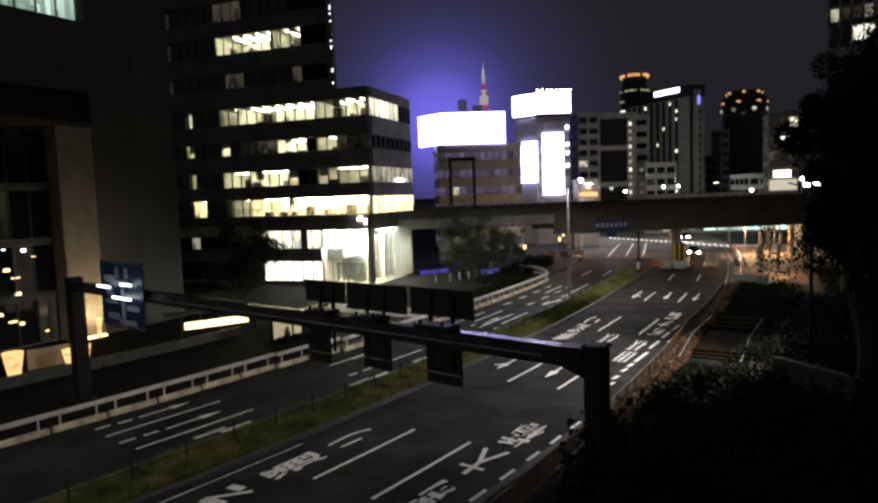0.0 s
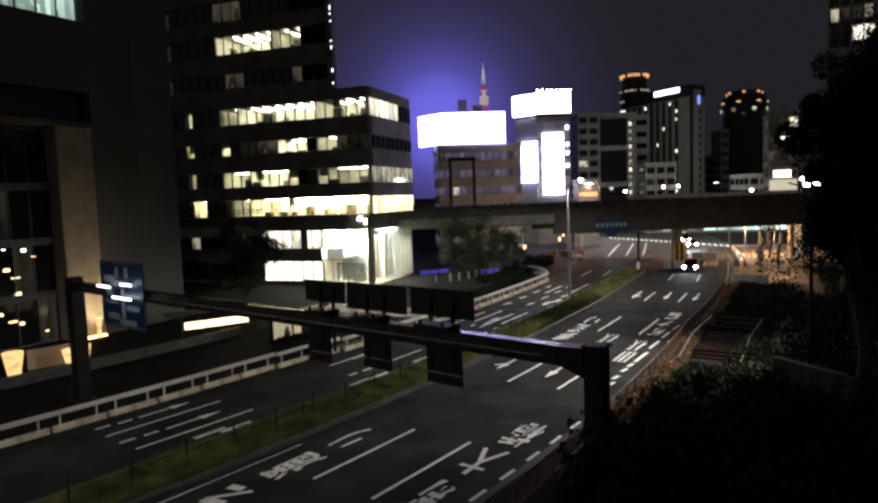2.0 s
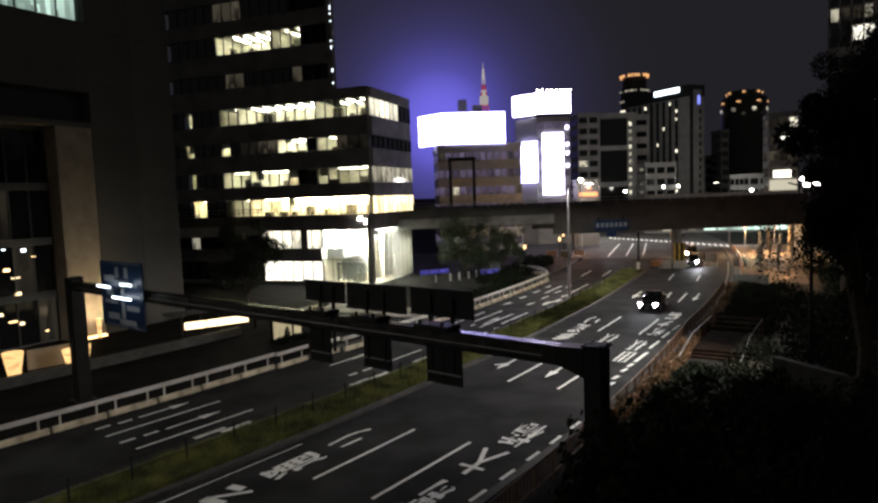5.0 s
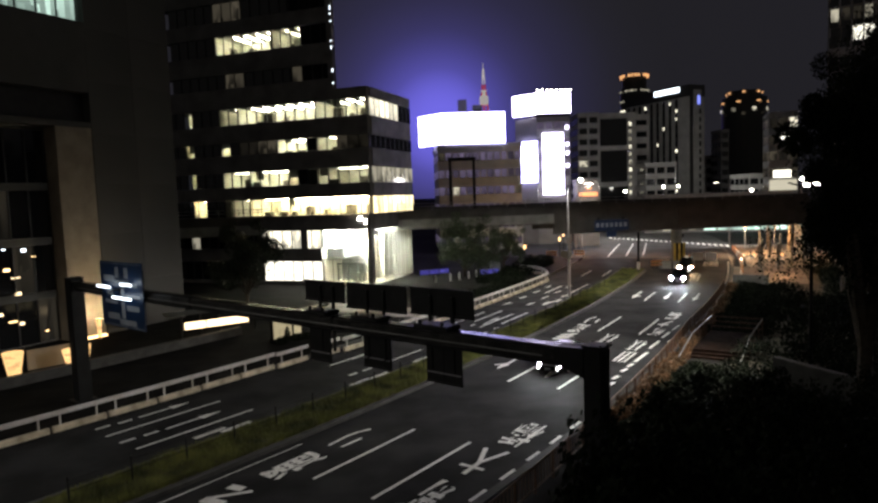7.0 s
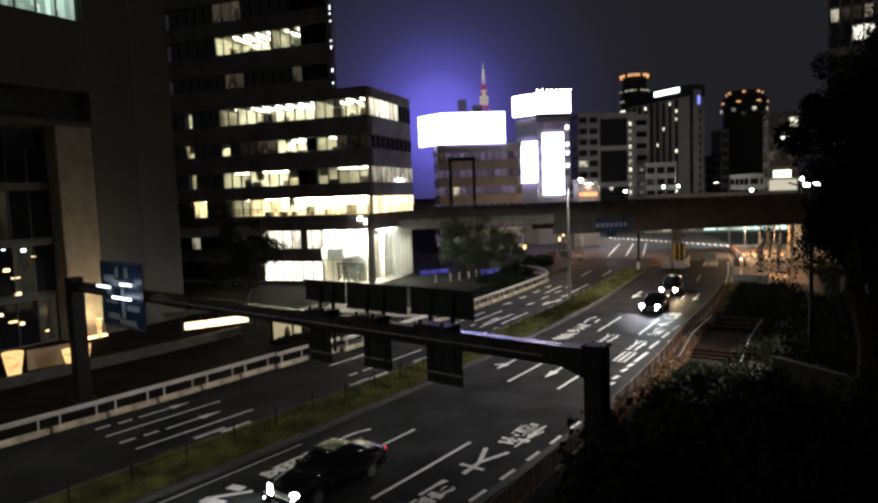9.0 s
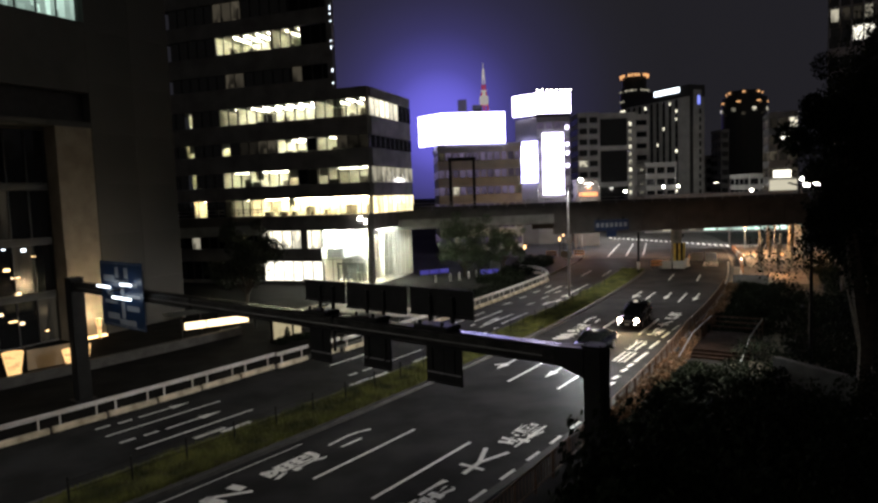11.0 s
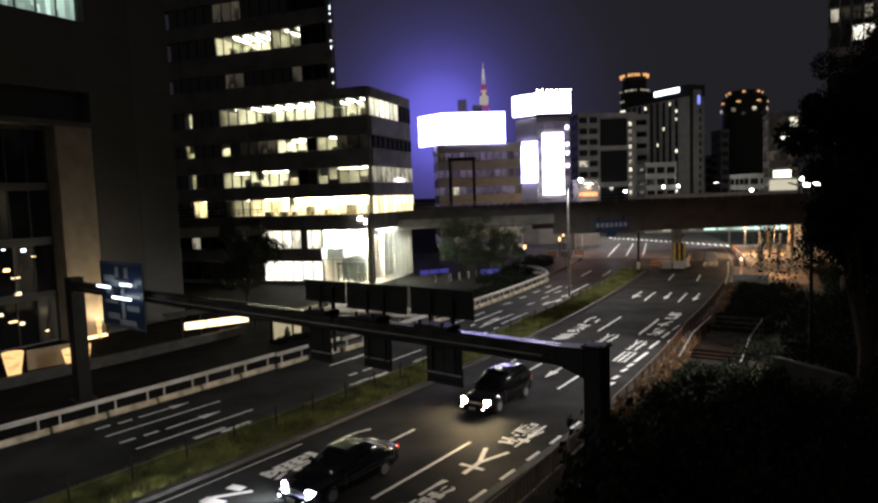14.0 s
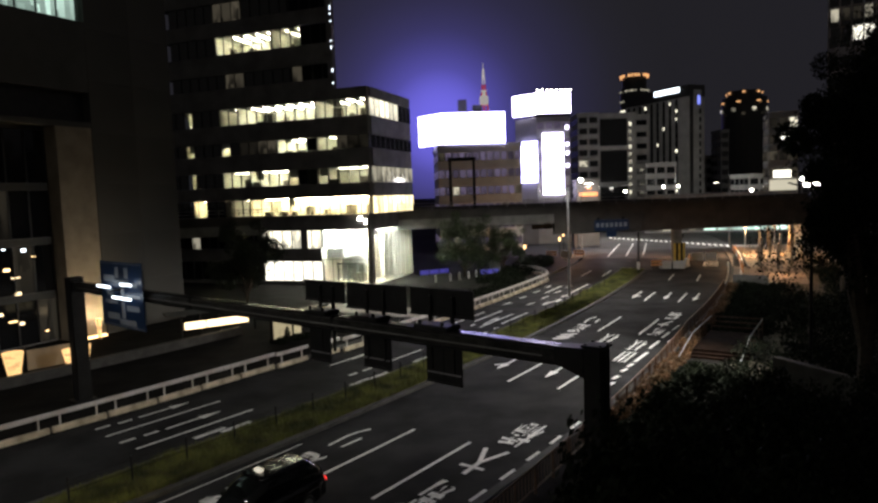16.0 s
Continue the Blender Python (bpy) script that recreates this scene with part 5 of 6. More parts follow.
for x, y, h, e in ((61.9, 180, 10.7, 1100), (73.3, 200, 10.8, 2600), (86, 180, 9.0, 1200), (25.8, 118, 12.3, 900), (52.9, 185, 9.8, 1100), (66.5, 120, 11.1, 600)):
    l = thing("street_lamp", "distant street lamp with a bright white globe", "street lamp", pose(x, y, -0.16), group="lamps beyond the overpass")
    part("pole", tube(bmesh.new(), (0, 0, 0), (0, 0, h), 0.14, 0.09, 8), GALV, l)
    bm = bmesh.new()
    bmesh.ops.create_uvsphere(bm, u_segments=12, v_segments=8, radius=0.38, matrix=Matrix.Translation((0, 0, h + 0.3)))
    part("globe", bm, LAMP, l, smooth=True)
    data = bpy.data.lights.new("street_light", "POINT")
    data.energy, data.color, data.shadow_soft_size = e, (1.0, 0.96, 0.9), 0.6
    ob = new("street_light", data)
    ob.parent, ob.location = l, (0, 0, h + 1.5)


# ---- orange-lit work zone beside the far road ----
zone = thing("site_hoarding", "orange lit site hoarding beside the road", "hoarding")
for k in range(9):
    a, b = on_road(74 + 4.2 * k, 4.6, 0), on_road(78.1 + 4.2 * k, 4.4, 0)
    bm = bmesh.new()
    d = (b - a)
    mm = Matrix.Translation((a + b) / 2) @ Matrix.Rotation(math.atan2(d.y, d.x), 4, "Z")
    box(bm, -d.length / 2, d.length / 2, -0.06, 0.06, 0.15, 1.0)
    bmesh.ops.transform(bm, matrix=mm, verts=bm.verts)
    part("board", bm, BARRIER if k % 3 == 0 else ORANGE_WALL, zone)
for s, o, e in ((104, 5.6, 4600), (108, 10, 2800), (101, -4.2, 2600), (106, -20.5, 2800)):
    l = thing("work_light", "warm lamp on a post lighting the footway", "lamp", road_pose(s, o, 0.13))
    part("post", tube(bmesh.new(), (0, 0, 0), (0, 0, 4.0), 0.07), GALV, l)
    boxed("lamp_head", -0.2, 0.2, -0.2, 0.2, 4.0, 4.25, ORANGE_LAMP, l, bevel=0.04)
    data = bpy.data.lights.new("work_light", "POINT")
    data.energy, data.color, data.shadow_soft_size = e, (1.0, 0.52, 0.22), 0.25
    ob = new("work_light", data)
    ob.parent, ob.location = l, (0, 0, 3.8)
for k in range(8):
    p = on_road(86 + 4.5 * k, 8.5 + (k % 3) * 1.8, 0.13)
    c = thing("footway_post", "pale post under the overpass", "post", Matrix.Translation(p), group="posts under the overpass")
    part("shaft", tube(bmesh.new(), (0, 0, 0), (0, 0, 3.2 + (k % 2)), 0.18, sides=8), (BEIGE_STONE if k % 2 else CONCRETE), c)
beyond = thing("shop_building", "block with glowing panes for the teal-lit wall beyond", "shop", pose(64, 150, 0, 0, 0, -20))
boxed("wall", -16, 16, 0, 8, 0, 9, GREY_TILE, beyond)
# Glowing panes added for the teal light on the wall beyond.
for k in range(10):
    piece("shop_window", (PANE_MID, PANE_BRIGHT, PANE_DIM)[k % 3] if k < 4 else PANE_TEAL, beyond, -15 + 3 * k, -12.3 + 3 * k, -0.1, 0.05, 0.5, 4.2)
sig = thing("traffic_signal", "red traffic signal under the overpass", "signal", road_pose(101, -3.6, 0))
part("pole", tube(bmesh.new(), (0, 0, 0), (0, 0, 3.6), 0.09), GALV, sig)
boxed("housing", -0.7, 0.7, -0.15, 0.15, 3.1, 3.6, DARK_STEEL, sig, bevel=0.05)
part("red_lens", tube(bmesh.new(), (-0.42, -0.24, 3.35), (-0.42, -0.14, 3.35), 0.2, sides=16), RED_LAMP, sig)
pole = thing("road_pole", "thin dark pole at the end of the central strip", "pole", road_pose(80.3, -7.1, 0.1))
part("shaft", tube(bmesh.new(), (0, 0, 0), (0, 0, 5.1), 0.14, 0.12), DARK_STEEL, pole)
boxed("marker_plate", -0.16, 0.16, -0.2, -0.15, 0.5, 1.4, BARRIER, pole)


soffit_lamp = thing("soffit_lamp", "pale green tube lamp under the overpass", "lamp", pose(44.0, 96.0, 4.9))
boxed("tray", -0.9, 0.9, -0.15, 0.15, 0.15, 0.9, DARK_STEEL, soffit_lamp, bevel=0.02)
part("tube", tube(bmesh.new(), (-0.8, 0, 0.06), (0.8, 0, 0.06), 0.07, sides=8), TEAL_LAMP, soffit_lamp)
data = bpy.data.lights.new("tube_light", "POINT")
data.energy, data.color, data.shadow_soft_size = 700, (0.75, 1.0, 0.88), 0.4
ob = new("tube_light", data)
ob.parent, ob.location = soffit_lamp, (0, 0, -0.4)
gate = thing("site_fence", "pale steel fence with tall uprights under the overpass", "fence")
for k in range(15):
    p = on_road(88 + 1.25 * k, 6.4 + 0.12 * k, 0.15)
    part("upright", tube(bmesh.new(), p, p + Vector((0, 0, 1.7 + 0.9 * (k % 4 == 0))), 0.05 if k % 4 else 0.11, sides=6), GALV if k % 4 else CONCRETE, gate)
for h in (0.5, 1.1, 1.65):
    part("rail", tube(bmesh.new(), on_road(88, 6.4, 0.15 + h), on_road(105.5, 8.08, 0.15 + h), 0.03, sides=6), GALV, gate)


# pale blocks and orange boards shielding the pier and the edge of the works
def barricade(s, o, w, h, turn=0.0, board=False):
    t = thing("barricade", "orange striped barricade board on feet" if board else "pale concrete barrier block beside the pier", "barricade", road_pose(s, o, 0.0) @ Matrix.Rotation(radians(turn), 4, "Z"), group="barricades under the overpass")
    if board:
        for z in (0.45, 0.85):
            boxed("board", -w / 2, w / 2, -0.03, 0.03, z, z + 0.28, ORANGE_WALL, t, bevel=0.01)
        for x in (-w / 2 + 0.12, w / 2 - 0.12):
            boxed("leg", x - 0.03, x + 0.03, -0.3, 0.3, 0.0, 0.06, DARK_STEEL, t)
            boxed("upright", x - 0.03, x + 0.03, 0.035, 0.08, 0.06, 1.15, DARK_STEEL, t)
    else:
        boxed("block", -w / 2, w / 2, -0.16, 0.16, 0.25, h, WHITE_TILE, t, bevel=0.05)
        boxed("foot", -w / 2, w / 2, -0.28, 0.28, 0.0, 0.25, WHITE_TILE, t, bevel=0.05)


for s, o, w, h, a, bd in ((87.0, -4.6, 1.5, 1.0, 10, False), (87.2, -2.9, 1.5, 1.0, -8, False), (89.5, -2.1, 1.6, 1.1, 80, False), (91.8, -2.0, 1.6, 1.1, 84, True), (94.2, -2.0, 1.6, 1.1, 84, True), (86.0, -5.6, 1.4, 1.0, 25, True), (97.5, -1.0, 1.5, 1.1, 0, False), (97.5, 0.8, 1.5, 1.1, 0, False), (101.5, -18.5, 1.6, 1.1, 0, True), (101.0, -20.4, 1.6, 1.1, 10, False), (100.0, -22.6, 1.6, 1.1, 5, True)):
    barricade(s, o, w, h, a, bd)
low = part("low_wall", strip(bmesh.new(), 72.4, 72.9, 3.8, 7.2, 0.1, 1.15), CONCRETE)
tagged(low, "low pale concrete wall at the end of the footway", "wall", kind="structure")
# Warm lamp added to tint the low wall and the paving round it.
wall_fill = thing("work_light", "low warm lamp added to light the footway end", "lamp", road_pose(80, 8.6, 0.2))
part("post", tube(bmesh.new(), (0, 0, 0), (0, 0, 2.3), 0.06), GALV, wall_fill)
boxed("lamp_head", -0.15, 0.15, -0.15, 0.15, 2.3, 2.5, ORANGE_LAMP, wall_fill, bevel=0.03)
data = bpy.data.lights.new("work_light", "POINT")
data.energy, data.color, data.shadow_soft_size = 700, (1.0, 0.5, 0.22), 0.2
ob = new("work_light", data)
ob.parent, ob.location = wall_fill, (0, 0, 2.1)


case = thing("display_case", "warm lit glass display case behind the barrier", "display case", road_pose(30.7, -22.7, 0.14))
boxed("case_base", -0.35, 0.3, 0, 5.6, 0, 0.3, DARK_STEEL, case, bevel=0.02)
boxed("case_top", -0.4, 0.35, -0.05, 5.65, 1.95, 2.1, DARK_STEEL, case, bevel=0.02)
for y0, y1 in ((0.08, 1.9), (2.1, 2.85), (4.2, 5.5)):
    boxed("lit_pane", -0.05, 0.05, y0, y1, 0.3, 1.95, PANE_CASE, case)
for y in (0.0, 2.0, 2.95, 4.1, 5.55):
    boxed("mullion", -0.1, 0.1, y - 0.06, y + 0.06, 0.3, 1.95, DARK_STEEL, case)
boxed("solid_panel", -0.06, 0.04, 3.0, 4.05, 0.3, 1.95, DARK_STEEL, case)
shrubs("shrub", 37, [(on_road(31.7, -22.1).x, on_road(31.7, -22.1).y, 0.22, 1.3), (on_road(32.4, -21.9).x, on_road(32.4, -21.9).y, 0.4, 0.6), (on_road(31.1, -22.1).x, on_road(31.1, -22.1).y, 0.45, 0.6), (on_road(33.4, -21.8).x, on_road(33.4, -21.8).y, 0.45, 0.6)], "small dark shrubs before the display case", 1.5)


# ---- small things on the far plaza ----
for (x0, y0), (x1, y1) in (((-2.6, 84.6), (1.2, 86.4)), ((5.2, 83.4), (7.6, 83.9))):
    d = Vector((x1 - x0, y1 - y0))
    g = thing("lit_fence", "low blue glowing fence panel on the plaza", "fence", Matrix.Translation((x0, y0, 0.13)) @ Matrix.Rotation(math.atan2(d.y, d.x), 4, "Z"))
    boxed("panel", 0, d.length, -0.04, 0.04, 0.25, 0.8, BLUE_GLOW, g)
    for k in range(4):
        boxed("post", d.length * k / 3 - 0.04, d.length * k / 3 + 0.04, -0.05, 0.05, 0, 0.9, DARK_STEEL, g)
for x, y in ((1.3, 79.6), (2.4, 80.4), (3.6, 81.2), (4.6, 82.4), (-0.5, 78.6)):
    b = thing("bollard", "short pale bollard on the plaza", "bollard", pose(x, y, 0.13), group="plaza bollards")
    part("shaft", tube(bmesh.new(), (0, 0, 0), (0, 0, 0.85), 0.09, 0.08, 10), BARRIER, b)
    part("cap", tube(bmesh.new(), (0, 0, 0.85), (0, 0, 0.92), 0.1, 0.05, 10), BARRIER, b)
for x, y, h in ((19.2, 104, 2.6), (20.2, 106, 3.2), (12.6, 96, 2.2)):
    g = thing("post_lamp", "small warm post lamp under the overpass", "lamp", pose(x, y, 0.12), group="small post lamps")
    part("post", tube(bmesh.new(), (0, 0, 0), (0, 0, h), 0.06, sides=8), DARK_STEEL, g)
    boxed("lamp_head", -0.12, 0.12, -0.12, 0.12, h, h + 0.6, WARM_LAMP, g, bevel=0.04)
shrub_row = [(on_road(50 + 1.3 * k, -18.6 - 0.5 * (k % 2)).x, on_road(50 + 1.3 * k, -18.6 - 0.5 * (k % 2)).y, 0.75, 1.0) for k in range(16)]
shrubs("hedge", 33, shrub_row, "clipped green hedge behind the safety barrier")
bank = []
for k in range(30):
    p = on_road(66 + 0.95 * k, -20.0 - 2.6 * math.sin(k * 1.7) ** 2 - 0.04 * k)
    bank.append((p.x, p.y, 0.9 + 0.3 * math.sin(k * 2.9), 1.1 + 0.4 * math.sin(k * 1.3)))
shrubs("hedge", 38, bank, "dark uneven bushes on the plaza near the overpass", 1.4)


# ---- stepped footway structure beside the near railing ----
ramp = thing("footway_stair", "brown railed stair landing beside the footway", "stair", road_pose(40, 5.2, 0.13))
boxed("landing", -0.5, 2.8, 0, 6, 0, 0.42, DECK_BOARD, ramp, bevel=0.03)
for k in range(20):
    boxed("deck_board", -0.5, 2.8, 0.02 + 0.3 * k, 0.29 + 0.3 * k, 0.42, 0.45, DECK_BOARD, ramp)
for k in range(2):
    boxed("step", -0.5, 2.8, -0.34 * (k + 1), -0.34 * k, 0, 0.45 - 0.15 * (k + 1), DECK_BOARD, ramp)
for x in (-0.45, 2.75):
    part("rail", tube(bmesh.new(), (x, -3.7, 0.8), (x, 0, 1.45), 0.04), GALV, ramp)
    part("rail", tube(bmesh.new(), (x, 0, 1.45), (x, 6, 1.45), 0.04), GALV, ramp)
    for y in (0, 2, 4, 6):
        part("post", tube(bmesh.new(), (x, y, 0.4), (x, y, 1.45), 0.035), BROWN_STEEL, ramp)
for z in (0.75, 1.1, 1.45):
    part("cross_rail", tube(bmesh.new(), (-0.45, 6, z), (2.75, 6, z), 0.05), BROWN_STEEL, ramp)
bm = box(bmesh.new(), 0, 9.0, -0.2, 0.2, 0.1, 2.3, bevel=0.03)
bmesh.ops.transform(bm, matrix=Matrix.Translation((15.9, 30.8, 0)) @ Matrix.Rotation(radians(-70), 4, "Z"), verts=bm.verts)
retaining = part("retaining_wall", bm, KERB)
tagged(retaining, "low pale concrete wall behind the shrubs", "wall", kind="structure")


# ---- cars ----
PAINT_BLACK = mat("car_paint_black", (0.006, 0.006, 0.007), 0.1, vary=0.1, scale=2.0, spec=0.9)
PAINT_NAVY = mat("car_paint_navy", (0.006, 0.007, 0.012), 0.1, vary=0.1, scale=2.0, spec=0.9)
CAR_GLASS = mat("car_glass", (0.006, 0.007, 0.007), 0.08, vary=0.0, spec=0.35)
TYRE = mat("tyre", (0.02, 0.02, 0.02), 0.85, vary=0.3, scale=8)
RIM = mat("rim", (0.4, 0.4, 0.42), 0.3, 0.9, vary=0.1, scale=4)
HEADLIGHT = mat("headlight", (0.8, 0.8, 0.8), 0.2, vary=0.0, glow=(0.93, 0.97, 1.0), power=3000.0)
HEADLIGHT_DIPPED = mat("headlight_dipped", (0.8, 0.8, 0.8), 0.2, vary=0.0, glow=(0.93, 0.97, 1.0), power=760.0)
HEADLIGHT_WARM = mat("headlight_warm", (0.8, 0.8, 0.8), 0.2, vary=0.0, glow=(1.0, 0.74, 0.4), power=1900.0)
FOG = mat("fog_light", (0.8, 0.8, 0.8), 0.2, vary=0.0, glow=(1.0, 0.97, 0.9), power=25.0)
TAIL = mat("tail_light", (0.4, 0.02, 0.02), 0.2, vary=0.0, glow=(1.0, 0.05, 0.04), power=1.2)


def loft(rings):
    bm = bmesh.new()
    rows = [[bm.verts.new(p) for p in r] for r in rings]
    for a, b in zip(rows, rows[1:]):
        for i in range(len(a)):
            j = (i + 1) % len(a)
            bm.faces.new((a[i], a[j], b[j], b[i]))
    bm.faces.new(rows[0]), bm.faces.new(rows[-1][::-1])
    bmesh.ops.recalc_face_normals(bm, faces=bm.faces)
    return bm


def ring(y, hw, z0, z1, r=0.12, top=None):
    top = hw if top is None else top
    r = min(r, (z1 - z0) / 2.2)
    half = [(hw * 0.55, z0), (hw - r, z0), (hw, z0 + r), (hw + 0.0, (z0 + z1) / 2), ((hw * 0.6 + top * 0.4), z1 - r), (top - r * 0.8, z1 - r * 0.12), (top * 0.5, z1)]
    return [(x, y, z) for x, z in half] + [(-x, y, z) for x, z in reversed(half)]


def car(label, paint, lamp, height=1.46, taxi=False):
    """Front at y = 0, facing +y; the origin on the road under the headlights."""
    t = thing("car", label, "car")
    h = height
    body = loft([ring(0.14, 0.60, 0.34, 0.62, 0.1), ring(0.04, 0.76, 0.24, 0.74), ring(-0.35, 0.83, 0.2, 0.84), ring(-1.0, 0.855, 0.18, 0.93), ring(-2.0, 0.865, 0.18, 0.96), ring(-3.2, 0.865, 0.18, 0.99), ring(-3.9, 0.84, 0.2, 1.02), ring(-4.3, 0.77, 0.28, 1.0), ring(-4.42, 0.66, 0.4, 0.85)])
    part("body", body, paint, t, "dark glossy body", smooth=True)
    r0, r1 = (-2.0, -3.75) if taxi else (-1.9, -3.0)
    cab = loft([ring(-0.98, 0.74, 0.88, 0.97, 0.04, 0.7), ring(-1.5, 0.77, 0.88, 0.97 + (h - 0.97) * 0.62, 0.08, 0.62), ring(r0, 0.79, 0.88, h - 0.03, 0.1, 0.6), ring((r0 + r1) / 2, 0.79, 0.88, h, 0.1, 0.6), ring(r1, 0.78, 0.9, h - 0.03, 0.1, 0.59), ring(r1 - 0.45, 0.75, 0.93, 0.97 + (h - 0.97) * 0.55, 0.08, 0.6), ring(r1 - 0.85 if not taxi else r1 - 0.55, 0.72, 0.95, 1.02, 0.03, 0.68)])
    part("greenhouse", cab, CAR_GLASS, t, "dark tinted windows", smooth=True)
    roof = loft([ring(r0 + 0.12, 0.58, h - 0.07, h - 0.01, 0.03, 0.55), ring(r0 - 0.1, 0.62, h - 0.06, h + 0.015, 0.03, 0.58), ring((r0 + r1) / 2, 0.63, h - 0.05, h + 0.03, 0.03, 0.59), ring(r1 + 0.1, 0.62, h - 0.06, h + 0.015, 0.03, 0.58), ring(r1 - 0.12, 0.58, h - 0.08, h - 0.015, 0.03, 0.55)])
    part("roof", roof, paint, t, smooth=True)
    for sx in (1, -1):
        for y in (r0 - 0.75,):
            bm = bmesh.new()
            tube(bm, (0.80 * sx, y, 0.93), (0.63 * sx, y - 0.03, h - 0.03), 0.035, sides=6)
            part("pillar", bm, paint, t)
        place = Matrix.Translation((0.64 * sx, 0.07, 0.69)) @ Matrix.Rotation(radians(-14), 4, "X") @ Matrix.Rotation(radians(-14 * sx), 4, "Z")
        # The rear shell is added to block the headlight's backward light.
        for front in (True, False):
            bm = bmesh.new()
            bmesh.ops.create_uvsphere(bm, u_segments=16, v_segments=12, radius=1)
            bmesh.ops.bisect_plane(bm, geom=bm.verts[:] + bm.edges[:] + bm.faces[:], plane_co=(0, 0.25, 0), plane_no=(0, 1, 0), clear_inner=front, clear_outer=not front)
            grow = 1.0 if front else 1.07
            bmesh.ops.transform(bm, matrix=place @ Matrix.Diagonal((0.17 * grow, 0.07 * grow, 0.095 * grow, 1)), verts=bm.verts)
            if front:
                part("headlight", bm, lamp, t, "bright headlight", smooth=True)
            else:
                part("headlight_housing", bm, paint, t, smooth=True)
        bm = bmesh.new()
        bmesh.ops.create_uvsphere(bm, u_segments=10, v_segments=6, radius=1, matrix=Matrix.Translation((0.60 * sx, 0.39, 0.43)) @ Matrix.Diagonal((0.06, 0.03, 0.03, 1)))
        part("fog_light", bm, FOG, t, smooth=True)
        part("tail_light", box(bmesh.new(), 0.42 * sx, 0.72 * sx, -4.42, -4.33, 0.78, 0.92, bevel=0.02), TAIL, t)
        bm = bmesh.new()
        box(bm, 0.83 * sx, 1.0 * sx, -1.45, -1.3, 0.95, 1.08, bevel=0.03)
        part("wing_mirror", bm, paint, t)
        for y in (-0.5, -3.1):
            part("door_line", box(bmesh.new(), 0.862 * sx, 0.87 * sx, y - 0.9, y - 0.88, 0.3, 0.9), TYRE, t)
    part("grille", box(bmesh.new(), -0.4, 0.4, 0.12, 0.17, 0.5, 0.64, bevel=0.02), GALV, t, "chrome grille")
    part("plate", box(bmesh.new(), -0.17, 0.17, 0.4, 0.42, 0.34, 0.46), SIGN_WHITE, t, "pale blank number plate")
    # Bumper drawn out as a hood to keep headlight off the nearest road.
    part("bumper_hood", box(bmesh.new(), -0.8, 0.8, 0.0, 0.4, 0.28, 0.575, bevel=0.05), paint, t)
    if taxi:
        part("roof_lamp", box(bmesh.new(), -0.17, 0.17, -2.25, -2.05, h + 0.03, h + 0.16, bevel=0.04), FOG_DIM, t, "small lit taxi roof lamp")
    wheels = []
    for sx in (1, -1):
        for y in (-0.72, -3.4):
            w = new("wheel")
            w.parent, w.location = t, (0.78 * sx, y, 0.32)
            bm = tube(bmesh.new(), (-0.1, 0, 0), (0.1, 0, 0), 0.32, sides=20)
            bmesh.ops.bevel(bm, geom=[e for e in bm.edges if abs(e.verts[0].co.x - e.verts[1].co.x) < 1e-4], offset=0.03, segments=1, affect="EDGES")
            part("tyre", bm, TYRE, w)
            bm = tube(bmesh.new(), (0.06 * sx, 0, 0), (0.112 * sx, 0, 0), 0.2, sides=14)
            for k in range(5):
                a = k * 1.2566
                tube(bm, (0.116 * sx, 0.05 * math.cos(a), 0.05 * math.sin(a)), (0.116 * sx, 0.19 * math.cos(a), 0.19 * math.sin(a)), 0.02, sides=4)
            part("rim", bm, RIM, w)
            wheels.append((w, sx, y))
    return t, wheels


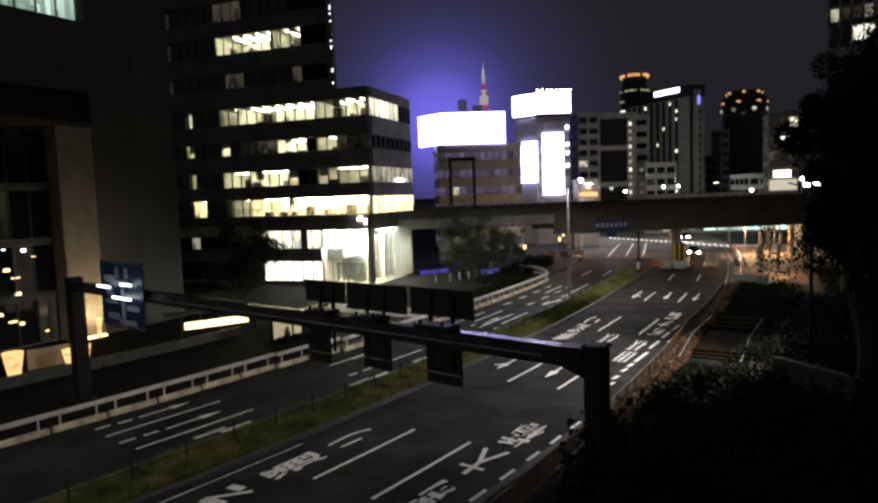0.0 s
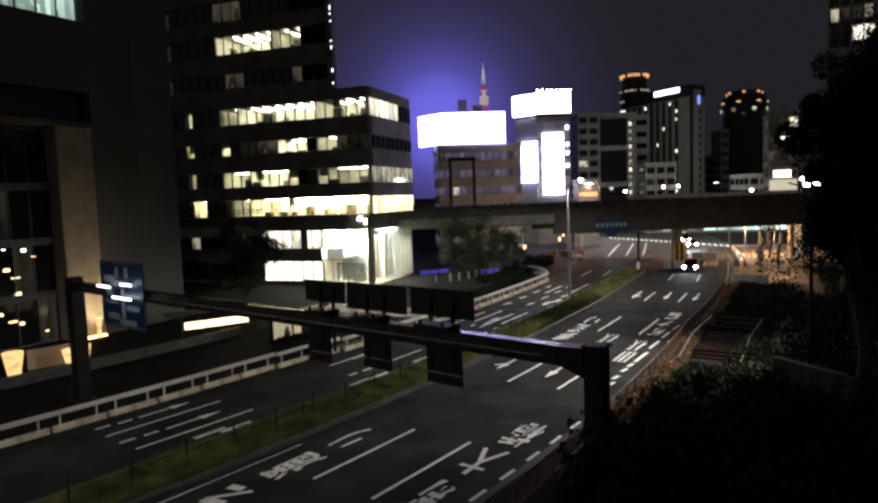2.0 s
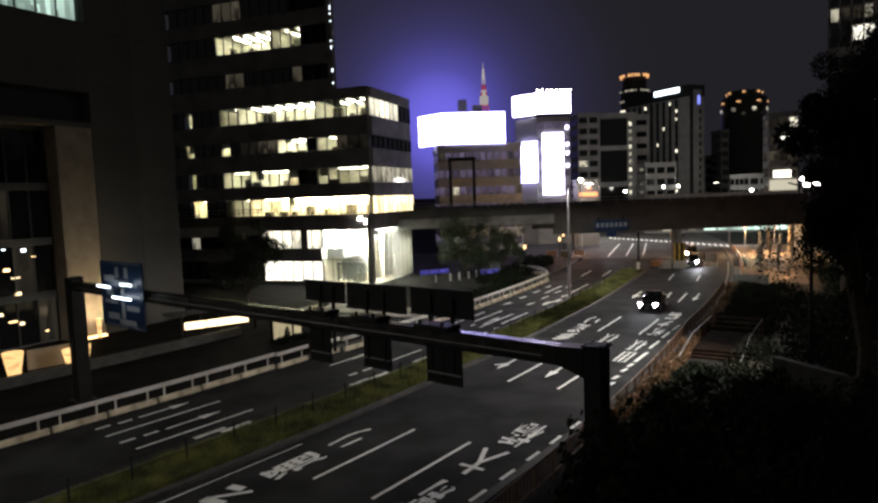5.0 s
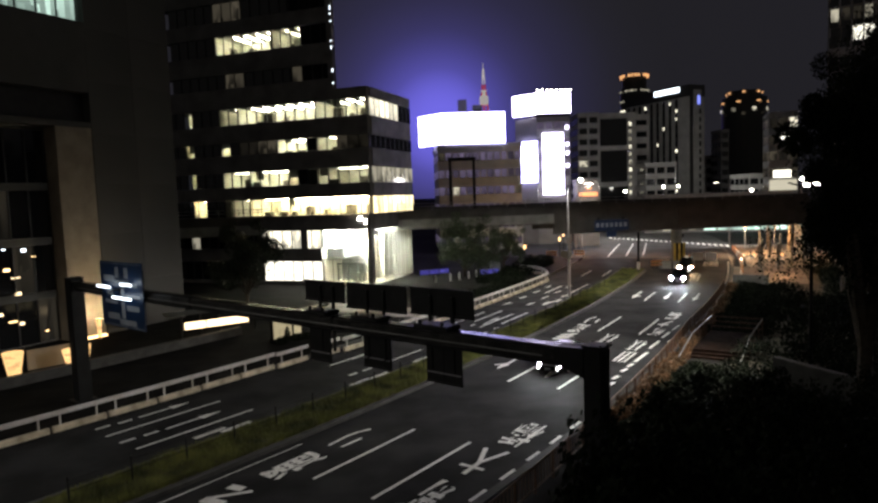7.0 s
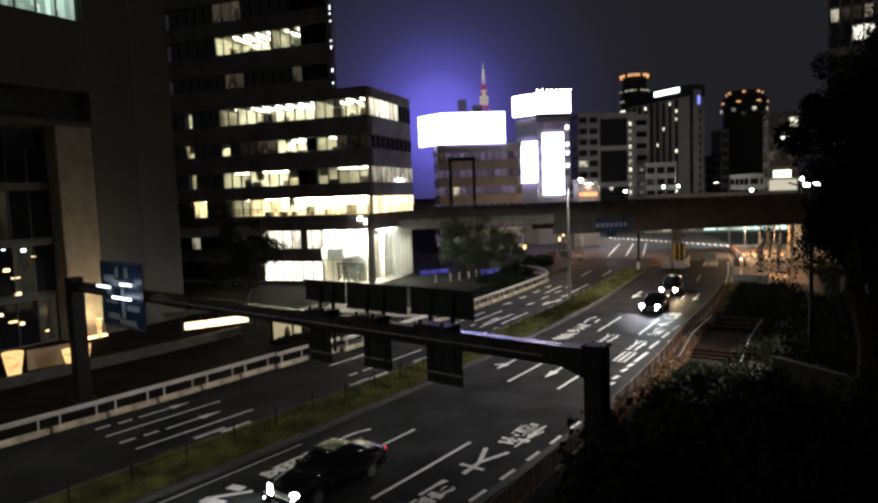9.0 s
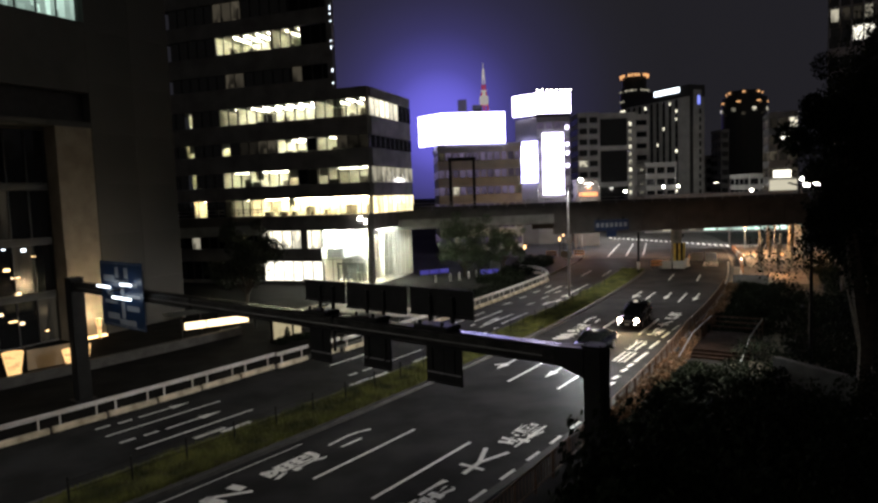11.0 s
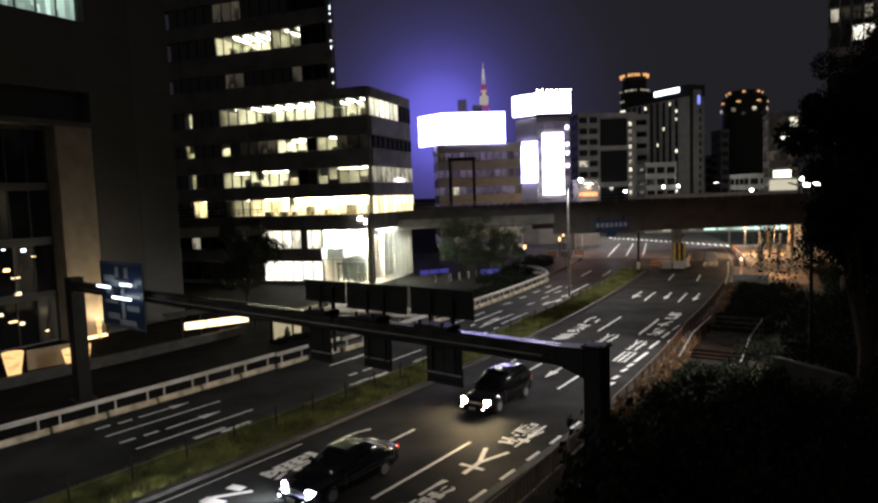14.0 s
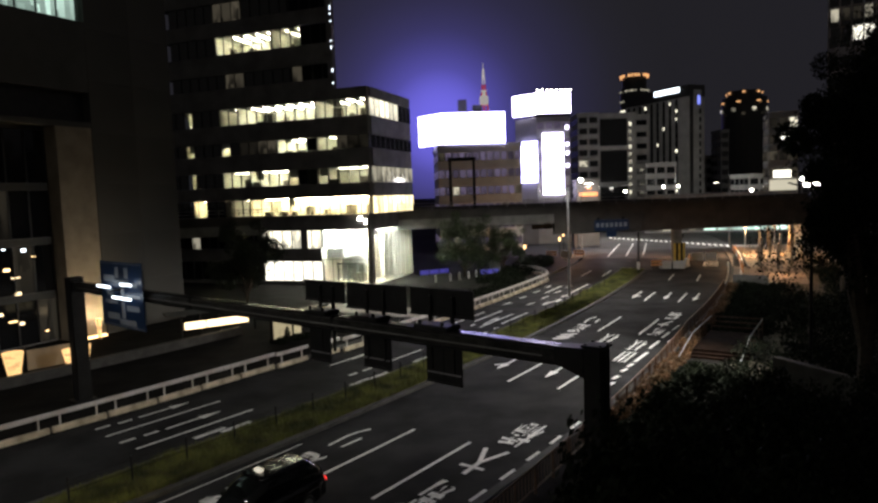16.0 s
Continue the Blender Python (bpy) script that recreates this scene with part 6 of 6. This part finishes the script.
FOG_DIM = mat("roof_lamp", (0.8, 0.8, 0.8), 0.3, vary=0.0, glow=(1.0, 0.9, 0.7), power=0.5)
CARS = [
    (car("black sedan with white headlights on the avenue", PAINT_BLACK, HEADLIGHT_DIPPED), [(0.0, 102.5, -1.5), (0.5, 97.5, -1.5), (1.0, 92.2, -1.45), (1.5, 87.6, -1.4), (2.0, 82.9, -1.35), (2.5, 78.4, -1.3), (3.0, 74.0, -1.35), (3.5, 69.6, -1.4), (4.0, 65.0, -1.42), (4.2, 62.9, -1.44), (6.3, 40.4, -1.5), (7.0, 32.8, -1.55), (7.5, 27.7, -1.65), (8.0, 22.8, -1.85), (8.5, 18.0, -1.95), (9.0, 13.2, -2.0), (9.2, 11.2, -2.0), (11.3, -9.0, -2.0), (16.0, -55.0, -2.0)]),
    (car("dark sedan with white headlights on the avenue", PAINT_NAVY, HEADLIGHT, 1.44), [(0.0, 136.0, -1.4), (2.0, 117.5, -1.4), (4.2, 96.5, -1.5), (6.3, 78.2, -1.6), (7.0, 72.3, -1.7), (7.5, 67.9, -1.7), (8.0, 63.4, -1.55), (8.5, 58.2, -1.3), (9.0, 53.5, -1.15), (9.2, 51.8, -1.15), (11.5, 33.0, -1.27), (12.5, 25.2, -1.44), (13.0, 21.3, -1.5), (13.5, 17.4, -1.6), (14.0, 13.6, -1.7), (14.5, 9.6, -1.8), (16.0, -2.5, -1.9)]),
    (car("tall black taxi with warm headlights on the avenue", PAINT_BLACK, HEADLIGHT_WARM, 1.68, True), [(0.0, 150.0, -1.8), (2.0, 130.5, -1.8), (4.2, 109.0, -1.8), (6.3, 88.6, -1.85), (7.0, 82.6, -1.9), (7.5, 77.9, -1.9), (8.0, 73.2, -1.8), (8.5, 68.0, -1.5), (9.0, 63.3, -1.36), (9.2, 61.5, -1.35), (11.5, 43.3, -1.28), (13.0, 32.2, -1.6), (14.0, 24.8, -1.7), (15.0, 17.4, -1.87), (15.5, 13.7, -1.9), (16.0, 10.0, -1.95)]),
]


def motions():
    for (t, wheels), keys in CARS:
        walk(t, [(k, road_pose(s, o, 0.0) @ Matrix.Rotation(math.pi, 4, "Z")) for k, s, o in keys])
        ts, ss = [k[0] for k in keys], [k[1] for k in keys]
        for w, sx, y in wheels:
            rows = []
            for f in range(0, 481):
                turn = (ss[0] - float(np.interp(f / 30, ts, ss))) / 0.32
                rows.append((f / 30, Matrix.Translation((0.78 * sx, y, 0.32)) @ Matrix.Rotation(-turn, 4, "X")))
            walk(w, rows)


motions()
